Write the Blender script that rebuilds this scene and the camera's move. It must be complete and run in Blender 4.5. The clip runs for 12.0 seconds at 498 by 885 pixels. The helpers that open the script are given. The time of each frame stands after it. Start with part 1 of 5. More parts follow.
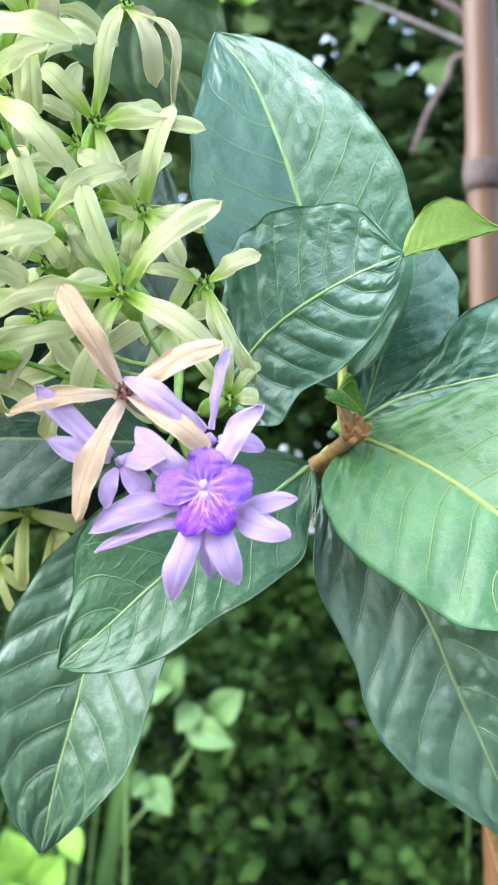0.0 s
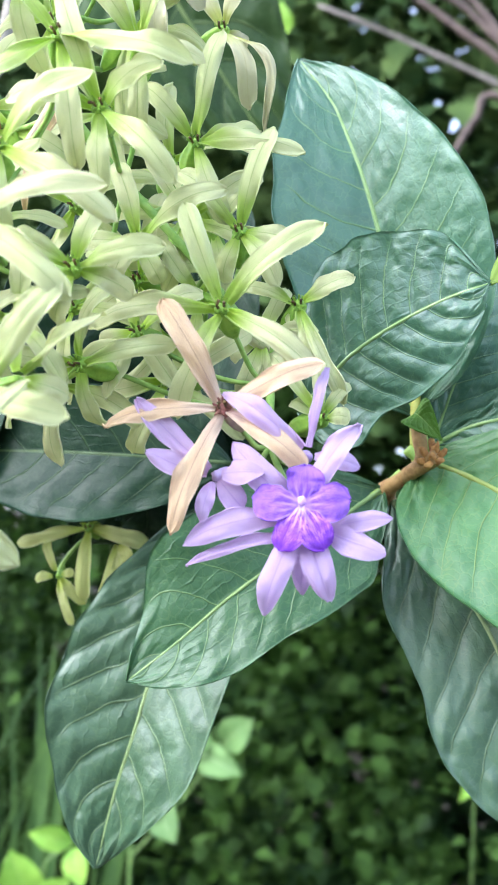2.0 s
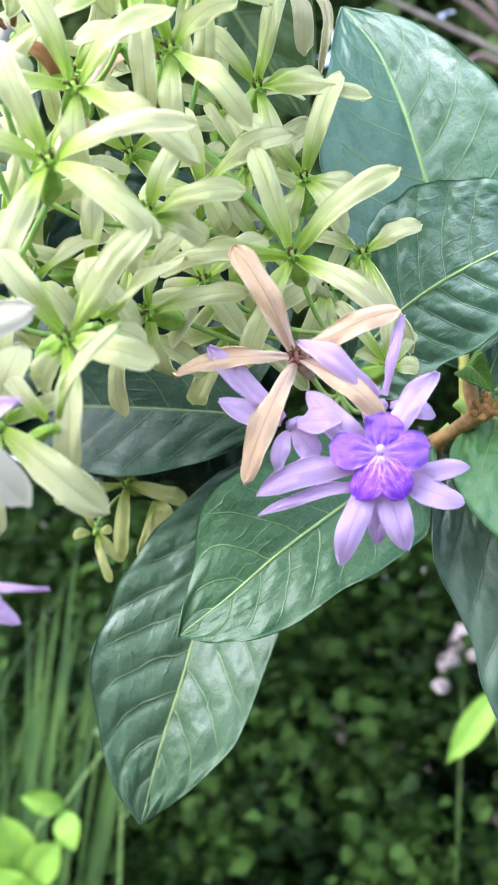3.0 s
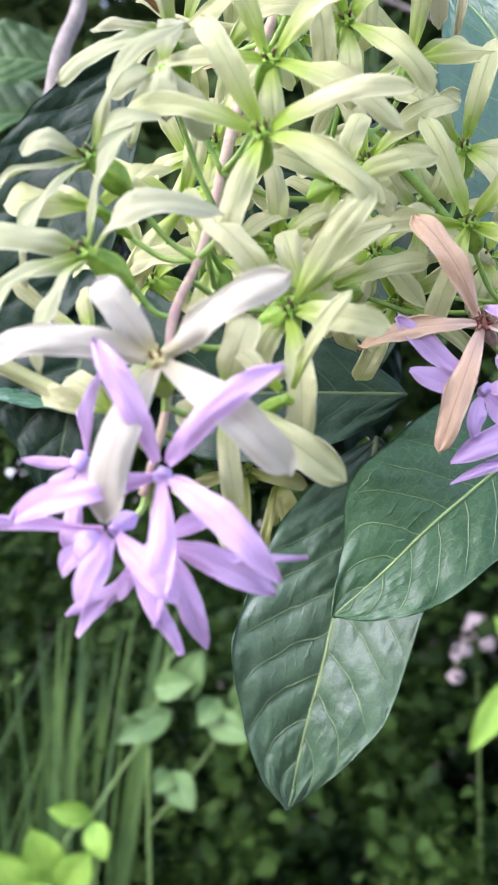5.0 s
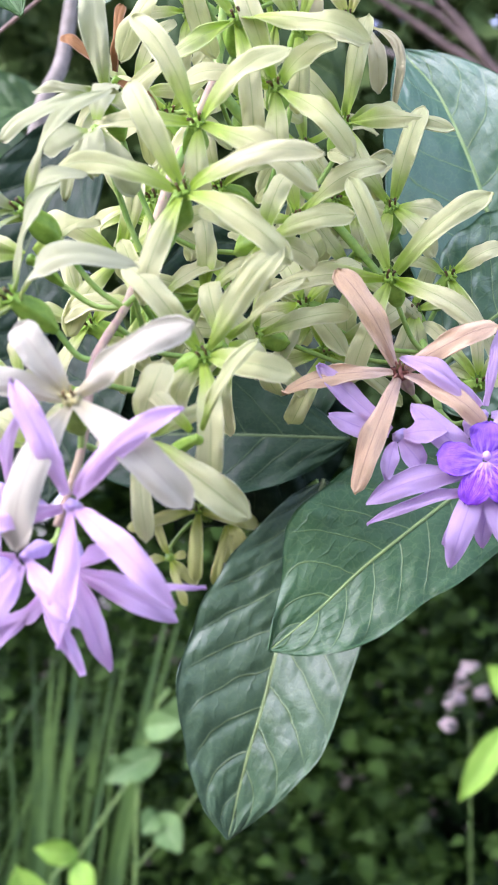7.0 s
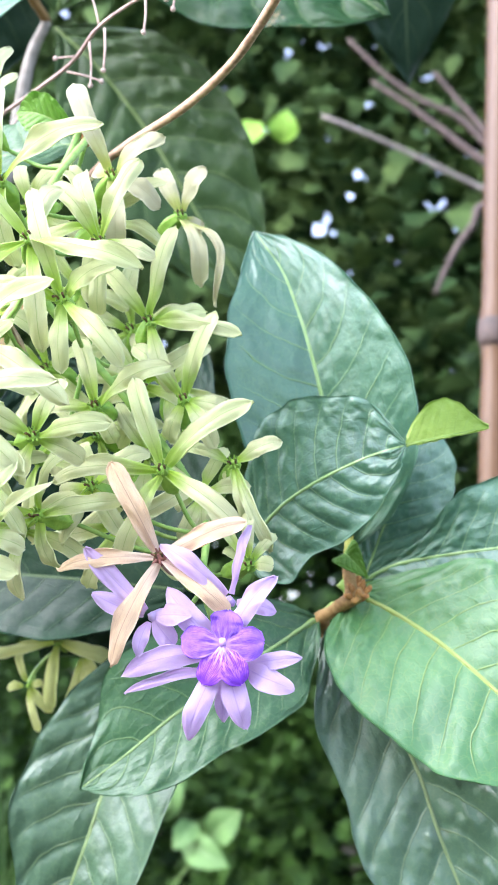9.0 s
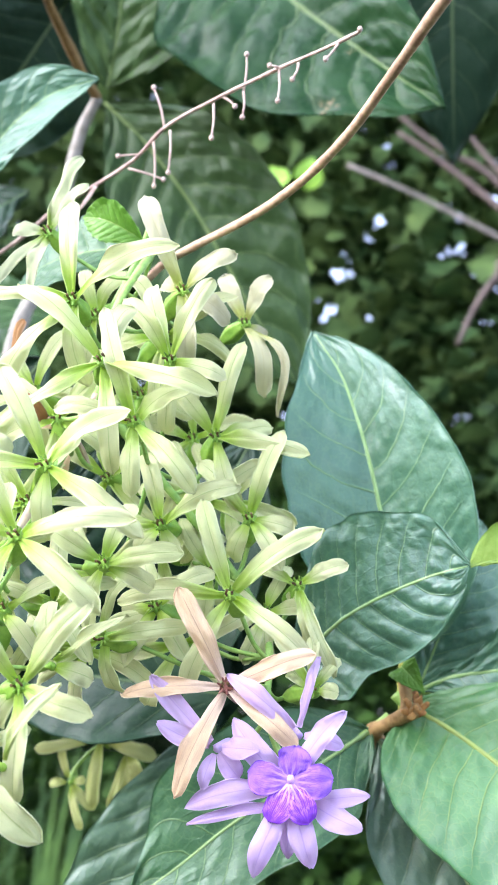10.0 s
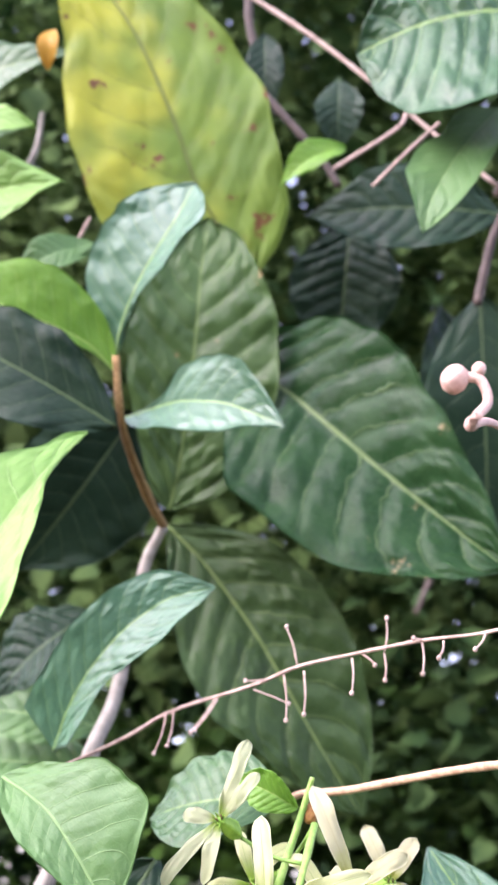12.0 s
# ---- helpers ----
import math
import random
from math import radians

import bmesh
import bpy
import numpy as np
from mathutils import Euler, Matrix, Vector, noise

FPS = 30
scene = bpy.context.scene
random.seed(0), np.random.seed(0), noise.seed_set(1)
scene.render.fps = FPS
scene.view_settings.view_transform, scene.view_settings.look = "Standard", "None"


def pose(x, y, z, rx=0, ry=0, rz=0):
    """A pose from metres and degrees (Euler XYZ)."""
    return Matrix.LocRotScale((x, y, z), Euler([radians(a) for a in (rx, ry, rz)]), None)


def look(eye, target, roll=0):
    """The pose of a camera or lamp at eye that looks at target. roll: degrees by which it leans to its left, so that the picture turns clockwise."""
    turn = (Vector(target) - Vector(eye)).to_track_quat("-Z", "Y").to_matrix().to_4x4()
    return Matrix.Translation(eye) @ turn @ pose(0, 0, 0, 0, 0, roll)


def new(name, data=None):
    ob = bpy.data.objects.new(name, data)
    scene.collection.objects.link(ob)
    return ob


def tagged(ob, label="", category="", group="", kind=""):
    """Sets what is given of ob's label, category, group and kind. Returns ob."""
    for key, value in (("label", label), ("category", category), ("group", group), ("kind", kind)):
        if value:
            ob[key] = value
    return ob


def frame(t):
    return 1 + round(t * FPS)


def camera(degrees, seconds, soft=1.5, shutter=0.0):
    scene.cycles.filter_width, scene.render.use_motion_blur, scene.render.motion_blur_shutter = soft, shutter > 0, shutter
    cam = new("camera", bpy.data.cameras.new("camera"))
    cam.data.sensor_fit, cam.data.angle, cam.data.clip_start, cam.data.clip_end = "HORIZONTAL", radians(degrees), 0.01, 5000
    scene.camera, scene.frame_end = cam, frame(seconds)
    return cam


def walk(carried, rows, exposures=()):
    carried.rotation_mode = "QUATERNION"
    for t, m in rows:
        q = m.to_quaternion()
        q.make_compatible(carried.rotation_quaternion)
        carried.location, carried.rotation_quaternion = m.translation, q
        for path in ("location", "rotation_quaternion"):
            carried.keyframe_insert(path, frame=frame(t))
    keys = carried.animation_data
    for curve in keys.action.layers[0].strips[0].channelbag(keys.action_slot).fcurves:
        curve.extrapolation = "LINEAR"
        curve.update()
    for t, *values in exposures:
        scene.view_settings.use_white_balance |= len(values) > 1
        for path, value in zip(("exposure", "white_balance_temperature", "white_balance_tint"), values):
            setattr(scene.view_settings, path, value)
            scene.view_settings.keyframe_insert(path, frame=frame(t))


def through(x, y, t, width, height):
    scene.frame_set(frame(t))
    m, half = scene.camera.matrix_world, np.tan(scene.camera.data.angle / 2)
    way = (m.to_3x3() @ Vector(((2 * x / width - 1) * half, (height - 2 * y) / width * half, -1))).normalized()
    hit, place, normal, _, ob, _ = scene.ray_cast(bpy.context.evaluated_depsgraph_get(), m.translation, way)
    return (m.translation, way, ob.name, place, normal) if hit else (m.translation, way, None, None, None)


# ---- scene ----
FOCUS, FSTOP = 0.236, 54.0
SKY, SUN = 0.15, 0.78
# seconds, stops, kelvin, tint
EXPOSURES = [(0.0, 2.52, 5770, 13), (2.7, 2.43, 5800, 18), (4.5, 2.08, 5880, 31), (7.5, 2.12, 5830, 35), (9.5, 2.71, 5820, 16), (10.5, 2.34, 5890, 23), (11.5, 2.26, 6010, 28), (12.0, 2.32, 6270, 32)]
cam = camera(22.3, 12.0, soft=1.8)
# The near blossoms are sharp, the garden behind them soft.
cam.data.dof.use_dof, cam.data.dof.focus_distance, cam.data.dof.aperture_fstop = True, FOCUS, FSTOP
# seconds, eye (x, y, z), yaw, pitch, lean
PATH = [
    (0, 0.02254, 0.00582, 1.39961, 8.888, 4.681, 1.636),
    (0.5, 0.01907, 0.00604, 1.40254, 8.468, 4.988, 2.295),
    (1, 0.01647, 0.00047, 1.40647, 8.386, 5.087, 2.868),
    (1.5, 0.01269, -0.00483, 1.40604, 8.709, 5.449, 3.067),
    (2, 0.00850, 0.00188, 1.39676, 9.242, 6.011, 3.645),
    (2.5, -0.00280, 0.00298, 1.39384, 8.563, 5.366, 3.956),
    (2.7, -0.00514, 0.00225, 1.39400, 8.251, 4.842, 3.704),
    (4.3, -0.02937, 0.00282, 1.38439, 8.434, 4.390, 1.340),
    (4.5, -0.03638, 0.00030, 1.38454, 7.894, 4.580, 0.563),
    (5, -0.04150, -0.00126, 1.38694, 7.116, 4.836, 0.369),
    (5.5, -0.04641, -0.00640, 1.38875, 6.495, 5.434, -0.003),
    (6, -0.04149, -0.00948, 1.38787, 6.829, 5.986, 0.724),
    (6.5, -0.03677, -0.01184, 1.38751, 6.964, 6.516, 0.847),
    (7, -0.02638, -0.01090, 1.38542, 7.511, 6.785, 1.734),
    (7.5, -0.01572, -0.01277, 1.38521, 8.038, 6.921, 2.282),
    (7.7, -0.00679, -0.01170, 1.38478, 8.500, 6.983, 2.906),
    (9.3, 0.03077, -0.03413, 1.41141, 10.242, 10.247, 5.771),
    (9.5, 0.03225, -0.03460, 1.41415, 10.459, 10.462, 6.263),
    (10, 0.01391, -0.03354, 1.42322, 10.507, 11.117, 6.626),
    (10.5, -0.00548, -0.03505, 1.42789, 10.151, 12.295, 6.606),
    (11, -0.02390, -0.03811, 1.44400, 8.942, 14.163, 6.546),
    (11.5, -0.03347, -0.04921, 1.46857, 7.622, 16.945, 6.545),
    (12, -0.04357, -0.08129, 1.49491, 7.720, 20.496, 6.327),
]
walk(cam, [(t, pose(x, y, z, 0, 0, yaw) @ pose(0, 0, 0, 90 + pitch, 0, 0) @ pose(0, 0, 0, 0, 0, lean)) for t, x, y, z, yaw, pitch, lean in PATH], EXPOSURES)

# World, sun and exposure: a bright overcast sky over a shaded garden.
world = bpy.data.worlds.new("sky")
scene.world = world
world.use_nodes = True
wn = world.node_tree.nodes
sky = wn.new("ShaderNodeTexSky")
sky.sky_type, sky.sun_disc = "NISHITA", False
sky.sun_elevation, sky.sun_rotation = radians(40), radians(237)
sky.air_density, sky.dust_density = 1.0, 2.0
wn["Background"].inputs[1].default_value = SKY
pale = wn.new("ShaderNodeHueSaturation")
pale.inputs["Saturation"].default_value = 0.62
world.node_tree.links.new(sky.outputs[0], pale.inputs["Color"])
world.node_tree.links.new(pale.outputs[0], wn["Background"].inputs[0])
sun = new("sun", bpy.data.lights.new("sun", "SUN"))
sun.data.energy, sun.data.angle, sun.data.color = SUN, radians(72), (0.985, 0.99, 1.0)
sun.matrix_world = look((-2.8, -1.7, 4.15), (0, 0.25, 1.4))


# ---- materials ----
class Mat:
    """A node material with short calls."""

    def __init__(self, name):
        self.m = bpy.data.materials.new(name)
        self.m.use_nodes = True
        self.t = self.m.node_tree
        self.t.nodes.clear()
        self.out = self.t.nodes.new("ShaderNodeOutputMaterial")

    def put(self, socket, v):
        if hasattr(v, "is_linked"):
            self.t.links.new(v, socket)
        elif v is not None:
            socket.default_value = v

    def node(self, kind, ins=None, **props):
        n = self.t.nodes.new("ShaderNode" + kind)
        for k, v in props.items():
            setattr(n, k, v)
        for k, v in (ins or {}).items():
            self.put(n.inputs[k], v)
        return n

    def math(self, op, a, b=0.0, c=0.0):
        return self.node("Math", {0: a, 1: b, 2: c}, operation=op).outputs[0]

    def mix(self, f, a, b):
        n = self.node("Mix", data_type="RGBA")
        self.put(n.inputs["Factor"], f)
        for k, v in ((6, a), (7, b)):
            self.put(n.inputs[k], (*v, 1) if isinstance(v, tuple) else v)
        return n.outputs[2]

    def step(self, v, lo, hi, a=0.0, b=1.0):
        return self.node("MapRange", {0: v, 1: lo, 2: hi, 3: a, 4: b}, interpolation_type="SMOOTHSTEP").outputs[0]

    def noise(self, vec, scale, detail=3.0, rough=0.55):
        return self.node("TexNoise", {"Vector": vec, "Scale": scale, "Detail": detail, "Roughness": rough}).outputs[0]

    def surface(self, colour, rough, bump=None, strength=0.3, dist=0.0005, through=0.0, tint=None, spec=0.5, metal=0.0):
        p = self.node("BsdfPrincipled", {"Roughness": rough, "Metallic": metal, "Specular IOR Level": spec})
        self.put(p.inputs["Base Color"], (*colour, 1) if isinstance(colour, tuple) else colour)
        shader = p.outputs[0]
        if bump is not None:
            b = self.node("Bump", {"Height": bump, "Strength": strength, "Distance": dist})
            self.put(p.inputs["Normal"], b.outputs[0])
        if through > 0:
            tr = self.node("BsdfTranslucent")
            self.put(tr.inputs[0], (*tint, 1) if isinstance(tint, tuple) else tint)
            mx = self.node("MixShader", {0: through})
            self.put(mx.inputs[1], shader)
            self.put(mx.inputs[2], tr.outputs[0])
            shader = mx.outputs[0]
        self.put(self.out.inputs[0], shader)
        return self.m


VEINS, SLANT = 9.0, 0.20


def leaf_material(name, dark, light, vein, rough=0.40, through=0.15, blotch=None, spec=0.80, scars=None):
    """A leaf: u along the midrib, v across from -1 to 1; paler midrib, slanting side veins and a fine net of veins."""
    k = Mat(name)
    uv = k.node("UVMap").outputs[0]
    sep = k.node("SeparateXYZ", {0: uv})
    u, v = sep.outputs[0], sep.outputs[1]
    ob = k.node("TexCoord").outputs["Object"]
    rnd = k.node("ObjectInfo").outputs["Random"]
    wob = k.noise(ob, 90.0, 2.0)
    side = k.math("ABSOLUTE", v)
    phase = k.math("SUBTRACT", k.math("MULTIPLY", u, VEINS), k.math("MULTIPLY", k.math("POWER", side, 1.25), SLANT * VEINS))
    phase = k.math("ADD", phase, k.math("MULTIPLY", k.math("SUBTRACT", wob, 0.5), 0.45))
    phase = k.math("ADD", phase, k.math("MULTIPLY", k.math("SIGN", v), 0.22))
    near = k.math("ABSOLUTE", k.math("SUBTRACT", k.math("FRACT", phase), 0.5))
    rib = k.step(near, 0.468, 0.497)
    rib = k.math("MULTIPLY", rib, k.step(side, 1.0, 0.6))
    mid = k.step(side, 0.030, 0.012)
    rung = k.math("ADD", k.math("MULTIPLY", side, 8.0), k.math("MULTIPLY", k.math("FLOOR", phase), 0.37))
    rung = k.math("ADD", rung, k.math("MULTIPLY", k.noise(ob, 150.0, 2.0), 1.6))
    rung = k.step(k.math("ABSOLUTE", k.math("SUBTRACT", k.math("FRACT", rung), 0.5)), 0.40, 0.49)
    bent = k.node("VectorMath", {0: ob, 1: k.node("VectorMath", {0: k.node("TexNoise", {"Vector": ob, "Scale": 260.0}).outputs["Color"], 3: 0.004}, operation="SCALE").outputs[0]}, operation="ADD").outputs[0]
    net = k.node("TexVoronoi", {"Vector": bent, "Scale": 460.0}, feature="DISTANCE_TO_EDGE").outputs[0]
    puff = k.step(net, 0.0, 0.16)
    net = k.step(net, 0.07, 0.01)
    grain = k.noise(ob, 1800.0, 2.0)
    broad = k.noise(ob, 45.0, 4.0)
    base = k.mix(k.step(broad, 0.3, 0.72), dark, light)
    base = k.mix(k.math("MULTIPLY", rnd, 0.35), base, tuple(c * 1.5 for c in light))
    if blotch:
        patch = k.math("SUBTRACT", k.noise(ob, 32.0, 2.0, 0.5), k.math("MULTIPLY", v, 0.20))
        patch = k.step(k.math("ADD", patch, k.math("MULTIPLY", u, 0.16)), 0.46, 0.86)
        base = k.mix(patch, base, blotch)
        spots = k.step(k.noise(ob, 75.0, 3.0, 0.6), 0.63, 0.68)
        base = k.mix(spots, base, (0.16, 0.06, 0.02))
    base = k.mix(k.math("MULTIPLY", net, 0.10), base, vein)
    base = k.mix(k.math("MULTIPLY", rib, 0.46), base, vein)
    base = k.mix(k.math("MULTIPLY", mid, 0.85), base, vein)
    if scars:
        worn = k.step(k.noise(ob, 48.0, 4.0, 0.65), 0.66, 0.72)
        base = k.mix(worn, base, scars)
    hgt = k.math("ADD", k.math("MULTIPLY", puff, 0.05), k.math("ADD", k.math("MULTIPLY", grain, 0.07), k.math("MULTIPLY", k.noise(ob, 330.0, 3.0), 0.68)))
    hgt = k.math("SUBTRACT", k.math("ADD", hgt, k.math("MULTIPLY", broad, 0.15)), k.math("ADD", k.math("MULTIPLY", rib, 0.42), k.math("MULTIPLY", k.math("MULTIPLY", rung, 0.13), k.step(k.noise(ob, 38.0, 2.0), 0.36, 0.66))))
    r = k.step(broad, 0.3, 0.75, rough - 0.06, rough + 0.1)
    return k.surface(base, r, hgt, 0.5, 0.0008, through, k.mix(0.5, base, light if blotch is None else blotch), spec=spec)


def petal_material(name, base, tip, line, rough=0.55, through=0.45, edge=0.0, grow=(0.02, 0.42), spec=0.25, streaks=0.10, midline=0.32):
    """A petal: its colour runs from the base to the tip, with fine lengthwise veins and a sunken midline."""
    k = Mat(name)
    uv = k.node("UVMap").outputs[0]
    sep = k.node("SeparateXYZ", {0: uv})
    u, v = sep.outputs[0], sep.outputs[1]
    ob = k.node("TexCoord").outputs["Object"]
    rnd = k.node("ObjectInfo").outputs["Random"]
    n = k.noise(ob, 360.0, 3.0)
    side = k.math("ABSOLUTE", v)
    f = k.step(k.math("ADD", u, k.math("MULTIPLY", k.math("SUBTRACT", n, 0.5), 0.25)), grow[0], grow[1])
    col = k.mix(f, base, tip)
    col = k.mix(k.math("MULTIPLY", rnd, 0.30), col, k.mix(0.5, base, tip))
    strip = k.node("CombineXYZ", {0: k.math("MULTIPLY", u, 3.0), 1: k.math("MULTIPLY", v, 9.0), 2: k.math("MULTIPLY", rnd, 30.0)}).outputs[0]
    streak = k.noise(strip, 1.4, 3.0)
    mid = k.math("MULTIPLY", k.step(side, 0.060, 0.02), k.step(u, 1.0, 0.80))
    rim = k.step(side, 0.80, 0.96)
    col = k.mix(k.math("MULTIPLY", k.step(streak, 0.5, 0.75), streaks), col, line)
    col = k.mix(k.math("MULTIPLY", mid, midline), col, line)
    vein = k.node("TexVoronoi", {"Vector": strip, "Scale": 1.9}, feature="DISTANCE_TO_EDGE").outputs[0]
    vein = k.step(vein, 0.09, 0.01)
    col = k.mix(k.math("MULTIPLY", vein, streaks), col, line)
    col = k.mix(k.math("MULTIPLY", rim, 0.22), col, tuple(0.5 + 0.5 * c for c in tip))
    if edge:
        col = k.mix(k.math("MULTIPLY", k.step(k.noise(ob, 420.0, 3.0), 0.55, 0.72), edge), col, tuple(c * 0.55 for c in line))
    fine = k.noise(strip, 5.5, 3.0)
    h = k.math("SUBTRACT", k.math("ADD", k.math("MULTIPLY", streak, 0.4), k.math("ADD", k.math("MULTIPLY", n, 0.7), k.math("MULTIPLY", fine, 0.35))), k.math("ADD", mid, k.math("MULTIPLY", vein, 0.35)))
    return k.surface(col, rough, h, 0.6, 0.0005, through, col, spec=spec)


def plain_material(name, a, b, scale=300.0, rough=0.7, strength=0.4, dist=0.0006, through=0.0, stretch=(1, 1, 1), spec=0.5):
    k = Mat(name)
    ob = k.node("TexCoord").outputs["Object"]
    ob = k.node("Mapping", {0: ob, 3: stretch}).outputs[0]
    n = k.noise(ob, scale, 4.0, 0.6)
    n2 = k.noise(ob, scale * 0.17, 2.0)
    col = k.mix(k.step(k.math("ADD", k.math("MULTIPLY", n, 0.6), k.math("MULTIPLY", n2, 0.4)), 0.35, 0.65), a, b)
    return k.surface(col, rough, n, strength, dist, through, col, spec=spec)


LEAF = leaf_material("leaf_green", (0.040, 0.118, 0.062), (0.066, 0.168, 0.092), (0.26, 0.42, 0.12))
LEAF_MID = leaf_material("leaf_mid_green", (0.030, 0.080, 0.026), (0.050, 0.115, 0.038), (0.17, 0.26, 0.07), spec=0.55)
LEAF_FRESH = leaf_material("leaf_fresh", (0.062, 0.185, 0.050), (0.104, 0.262, 0.076), (0.42, 0.50, 0.10), through=0.28)
LEAF_WORN = leaf_material("leaf_worn", (0.038, 0.080, 0.023), (0.062, 0.118, 0.036), (0.15, 0.23, 0.07), spec=0.16, rough=0.30, scars=(0.30, 0.22, 0.10))
LEAF_GREY = leaf_material("leaf_grey_green", (0.052, 0.108, 0.056), (0.082, 0.154, 0.086), (0.26, 0.36, 0.14), spec=0.44, rough=0.38)
LEAF_GLOSSY = leaf_material("leaf_glossy_shaded", (0.013, 0.047, 0.014), (0.023, 0.068, 0.021), (0.15, 0.22, 0.08), spec=0.15, rough=0.30, scars=(0.26, 0.20, 0.10))
LEAF_DULL = leaf_material("leaf_dull_shaded", (0.024, 0.050, 0.016), (0.038, 0.074, 0.024), (0.17, 0.24, 0.08), spec=0.14, rough=0.30)
LEAF_ORANGE = leaf_material("leaf_orange", (0.50, 0.28, 0.03), (0.62, 0.36, 0.05), (0.56, 0.40, 0.10), through=0.35, spec=0.3)
LEAF_SOFT = leaf_material("leaf_soft_green", (0.020, 0.074, 0.024), (0.036, 0.110, 0.038), (0.26, 0.40, 0.13), rough=0.44, spec=0.55)
LEAF_SHADED = leaf_material("leaf_shade", (0.009, 0.025, 0.014), (0.018, 0.042, 0.022), (0.09, 0.14, 0.06), rough=0.36, spec=0.14)
LEAF_BRIGHT = leaf_material("leaf_bright", (0.058, 0.145, 0.035), (0.095, 0.210, 0.055), (0.24, 0.40, 0.14), through=0.3, rough=0.52, spec=0.6)
LEAF_PALE = leaf_material("leaf_pale", (0.15, 0.31, 0.06), (0.22, 0.40, 0.09), (0.38, 0.53, 0.18), through=0.3, rough=0.52, spec=0.6)
LEAF_YOUNG = leaf_material("leaf_young", (0.110, 0.260, 0.030), (0.200, 0.400, 0.050), (0.45, 0.62, 0.16), through=0.45, spec=0.5)
LEAF_TIP = leaf_material("leaf_tip", (0.140, 0.255, 0.030), (0.270, 0.400, 0.070), (0.10, 0.20, 0.03), through=0.40, spec=0.5)
LEAF_SHEEN = leaf_material("leaf_pale_sheen", (0.078, 0.158, 0.086), (0.118, 0.214, 0.126), (0.30, 0.40, 0.17), spec=0.80, rough=0.40)
LEAF_YELLOW = leaf_material("leaf_yellow", (0.095, 0.185, 0.020), (0.150, 0.250, 0.025), (0.12, 0.16, 0.03), blotch=(0.40, 0.42, 0.03), through=0.3, spec=0.4, rough=0.55)
GREEN = petal_material("petal_green", (0.45, 0.67, 0.05), (0.79, 0.80, 0.48), (0.40, 0.52, 0.16), grow=(0.0, 0.50), through=0.47, edge=0.05, streaks=0.14, midline=0.55)
OLIVE = petal_material("petal_olive", (0.46, 0.58, 0.06), (0.74, 0.77, 0.34), (0.42, 0.50, 0.15), grow=(0.0, 0.42))
WHITE = petal_material("petal_white", (0.36, 0.52, 0.08), (0.58, 0.62, 0.38), (0.53, 0.59, 0.34), grow=(0.0, 0.28))
TAN = petal_material("petal_tan", (0.90, 0.73, 0.57), (0.93, 0.72, 0.46), (0.46, 0.24, 0.16), edge=0.08, streaks=0.20, midline=0.5, through=0.36)
BROWN = petal_material("petal_brown", (0.32, 0.17, 0.065), (0.44, 0.24, 0.09), (0.26, 0.12, 0.04), streaks=0.2, through=0.4)
CREAM = petal_material("petal_cream", (0.50, 0.57, 0.12), (0.67, 0.65, 0.43), (0.52, 0.48, 0.22), edge=0.08)
LILAC = petal_material("petal_lilac", (0.88, 0.67, 0.87), (0.86, 0.69, 0.90), (0.54, 0.30, 0.72), grow=(0.0, 0.6), streaks=0.10, through=0.50)
ORCHID = petal_material("petal_orchid", (0.85, 0.65, 0.87), (0.83, 0.66, 0.90), (0.48, 0.27, 0.72), grow=(0.0, 0.6), streaks=0.10, through=0.50)
WHITISH = petal_material("petal_pale", (0.70, 0.68, 0.42), (0.71, 0.70, 0.56), (0.50, 0.44, 0.34), grow=(0.0, 0.22), through=0.45)


def lobe_material(name, ground, vein, pale, veins):
    """A corolla lobe: deep violet with a branching net of veins and a paler, rayed foot."""
    k = Mat(name)
    sep = k.node("SeparateXYZ", {0: k.node("UVMap").outputs[0]})
    u, v = sep.outputs[0], sep.outputs[1]
    ob = k.node("TexCoord").outputs["Object"]
    n = k.noise(ob, 700.0, 2.0)
    fan = k.math("MULTIPLY", v, k.math("ADD", 0.55, u))
    vec = k.node("CombineXYZ", {0: k.math("MULTIPLY", u, 1.5), 1: k.math("MULTIPLY", fan, 5.0), 2: 0.3}).outputs[0]
    vec = k.node("VectorMath", {0: vec, 1: k.node("TexNoise", {"Vector": ob, "Scale": 300.0}).outputs["Color"]}, operation="ADD").outputs[0]
    net = k.node("TexVoronoi", {"Vector": vec, "Scale": 1.5}, feature="DISTANCE_TO_EDGE").outputs[0]
    net = k.math("MULTIPLY", k.step(net, 0.13, 0.03), k.step(u, 1.0, 0.7))
    ray = k.step(k.math("SINE", k.math("ADD", k.math("MULTIPLY", v, 13.0), k.math("MULTIPLY", n, 3.0))), 0.0, 0.9)
    col = k.mix(k.step(n, 0.3, 0.7), ground, tuple(c * 0.75 for c in ground))
    col = k.mix(k.math("MULTIPLY", net, veins), col, vein)
    col = k.mix(k.math("MULTIPLY", ray, k.step(u, 0.62, 0.12)), col, pale)
    col = k.mix(k.step(u, 0.22, 0.05), col, pale)
    return k.surface(col, 0.6, net, 0.3, 0.0002, 0.25, col, spec=0.2)


PURPLE = lobe_material("violet_lobe", (0.38, 0.18, 0.78), (0.22, 0.07, 0.64), (0.56, 0.34, 0.88), 0.6)
MAGENTA = lobe_material("veined_violet_lobe", (0.27, 0.07, 0.69), (0.58, 0.26, 0.83), (0.72, 0.46, 0.90), 0.7)
CALYX = plain_material("calyx_green", (0.17, 0.34, 0.03), (0.30, 0.50, 0.06), 500, 0.5, through=0.1)
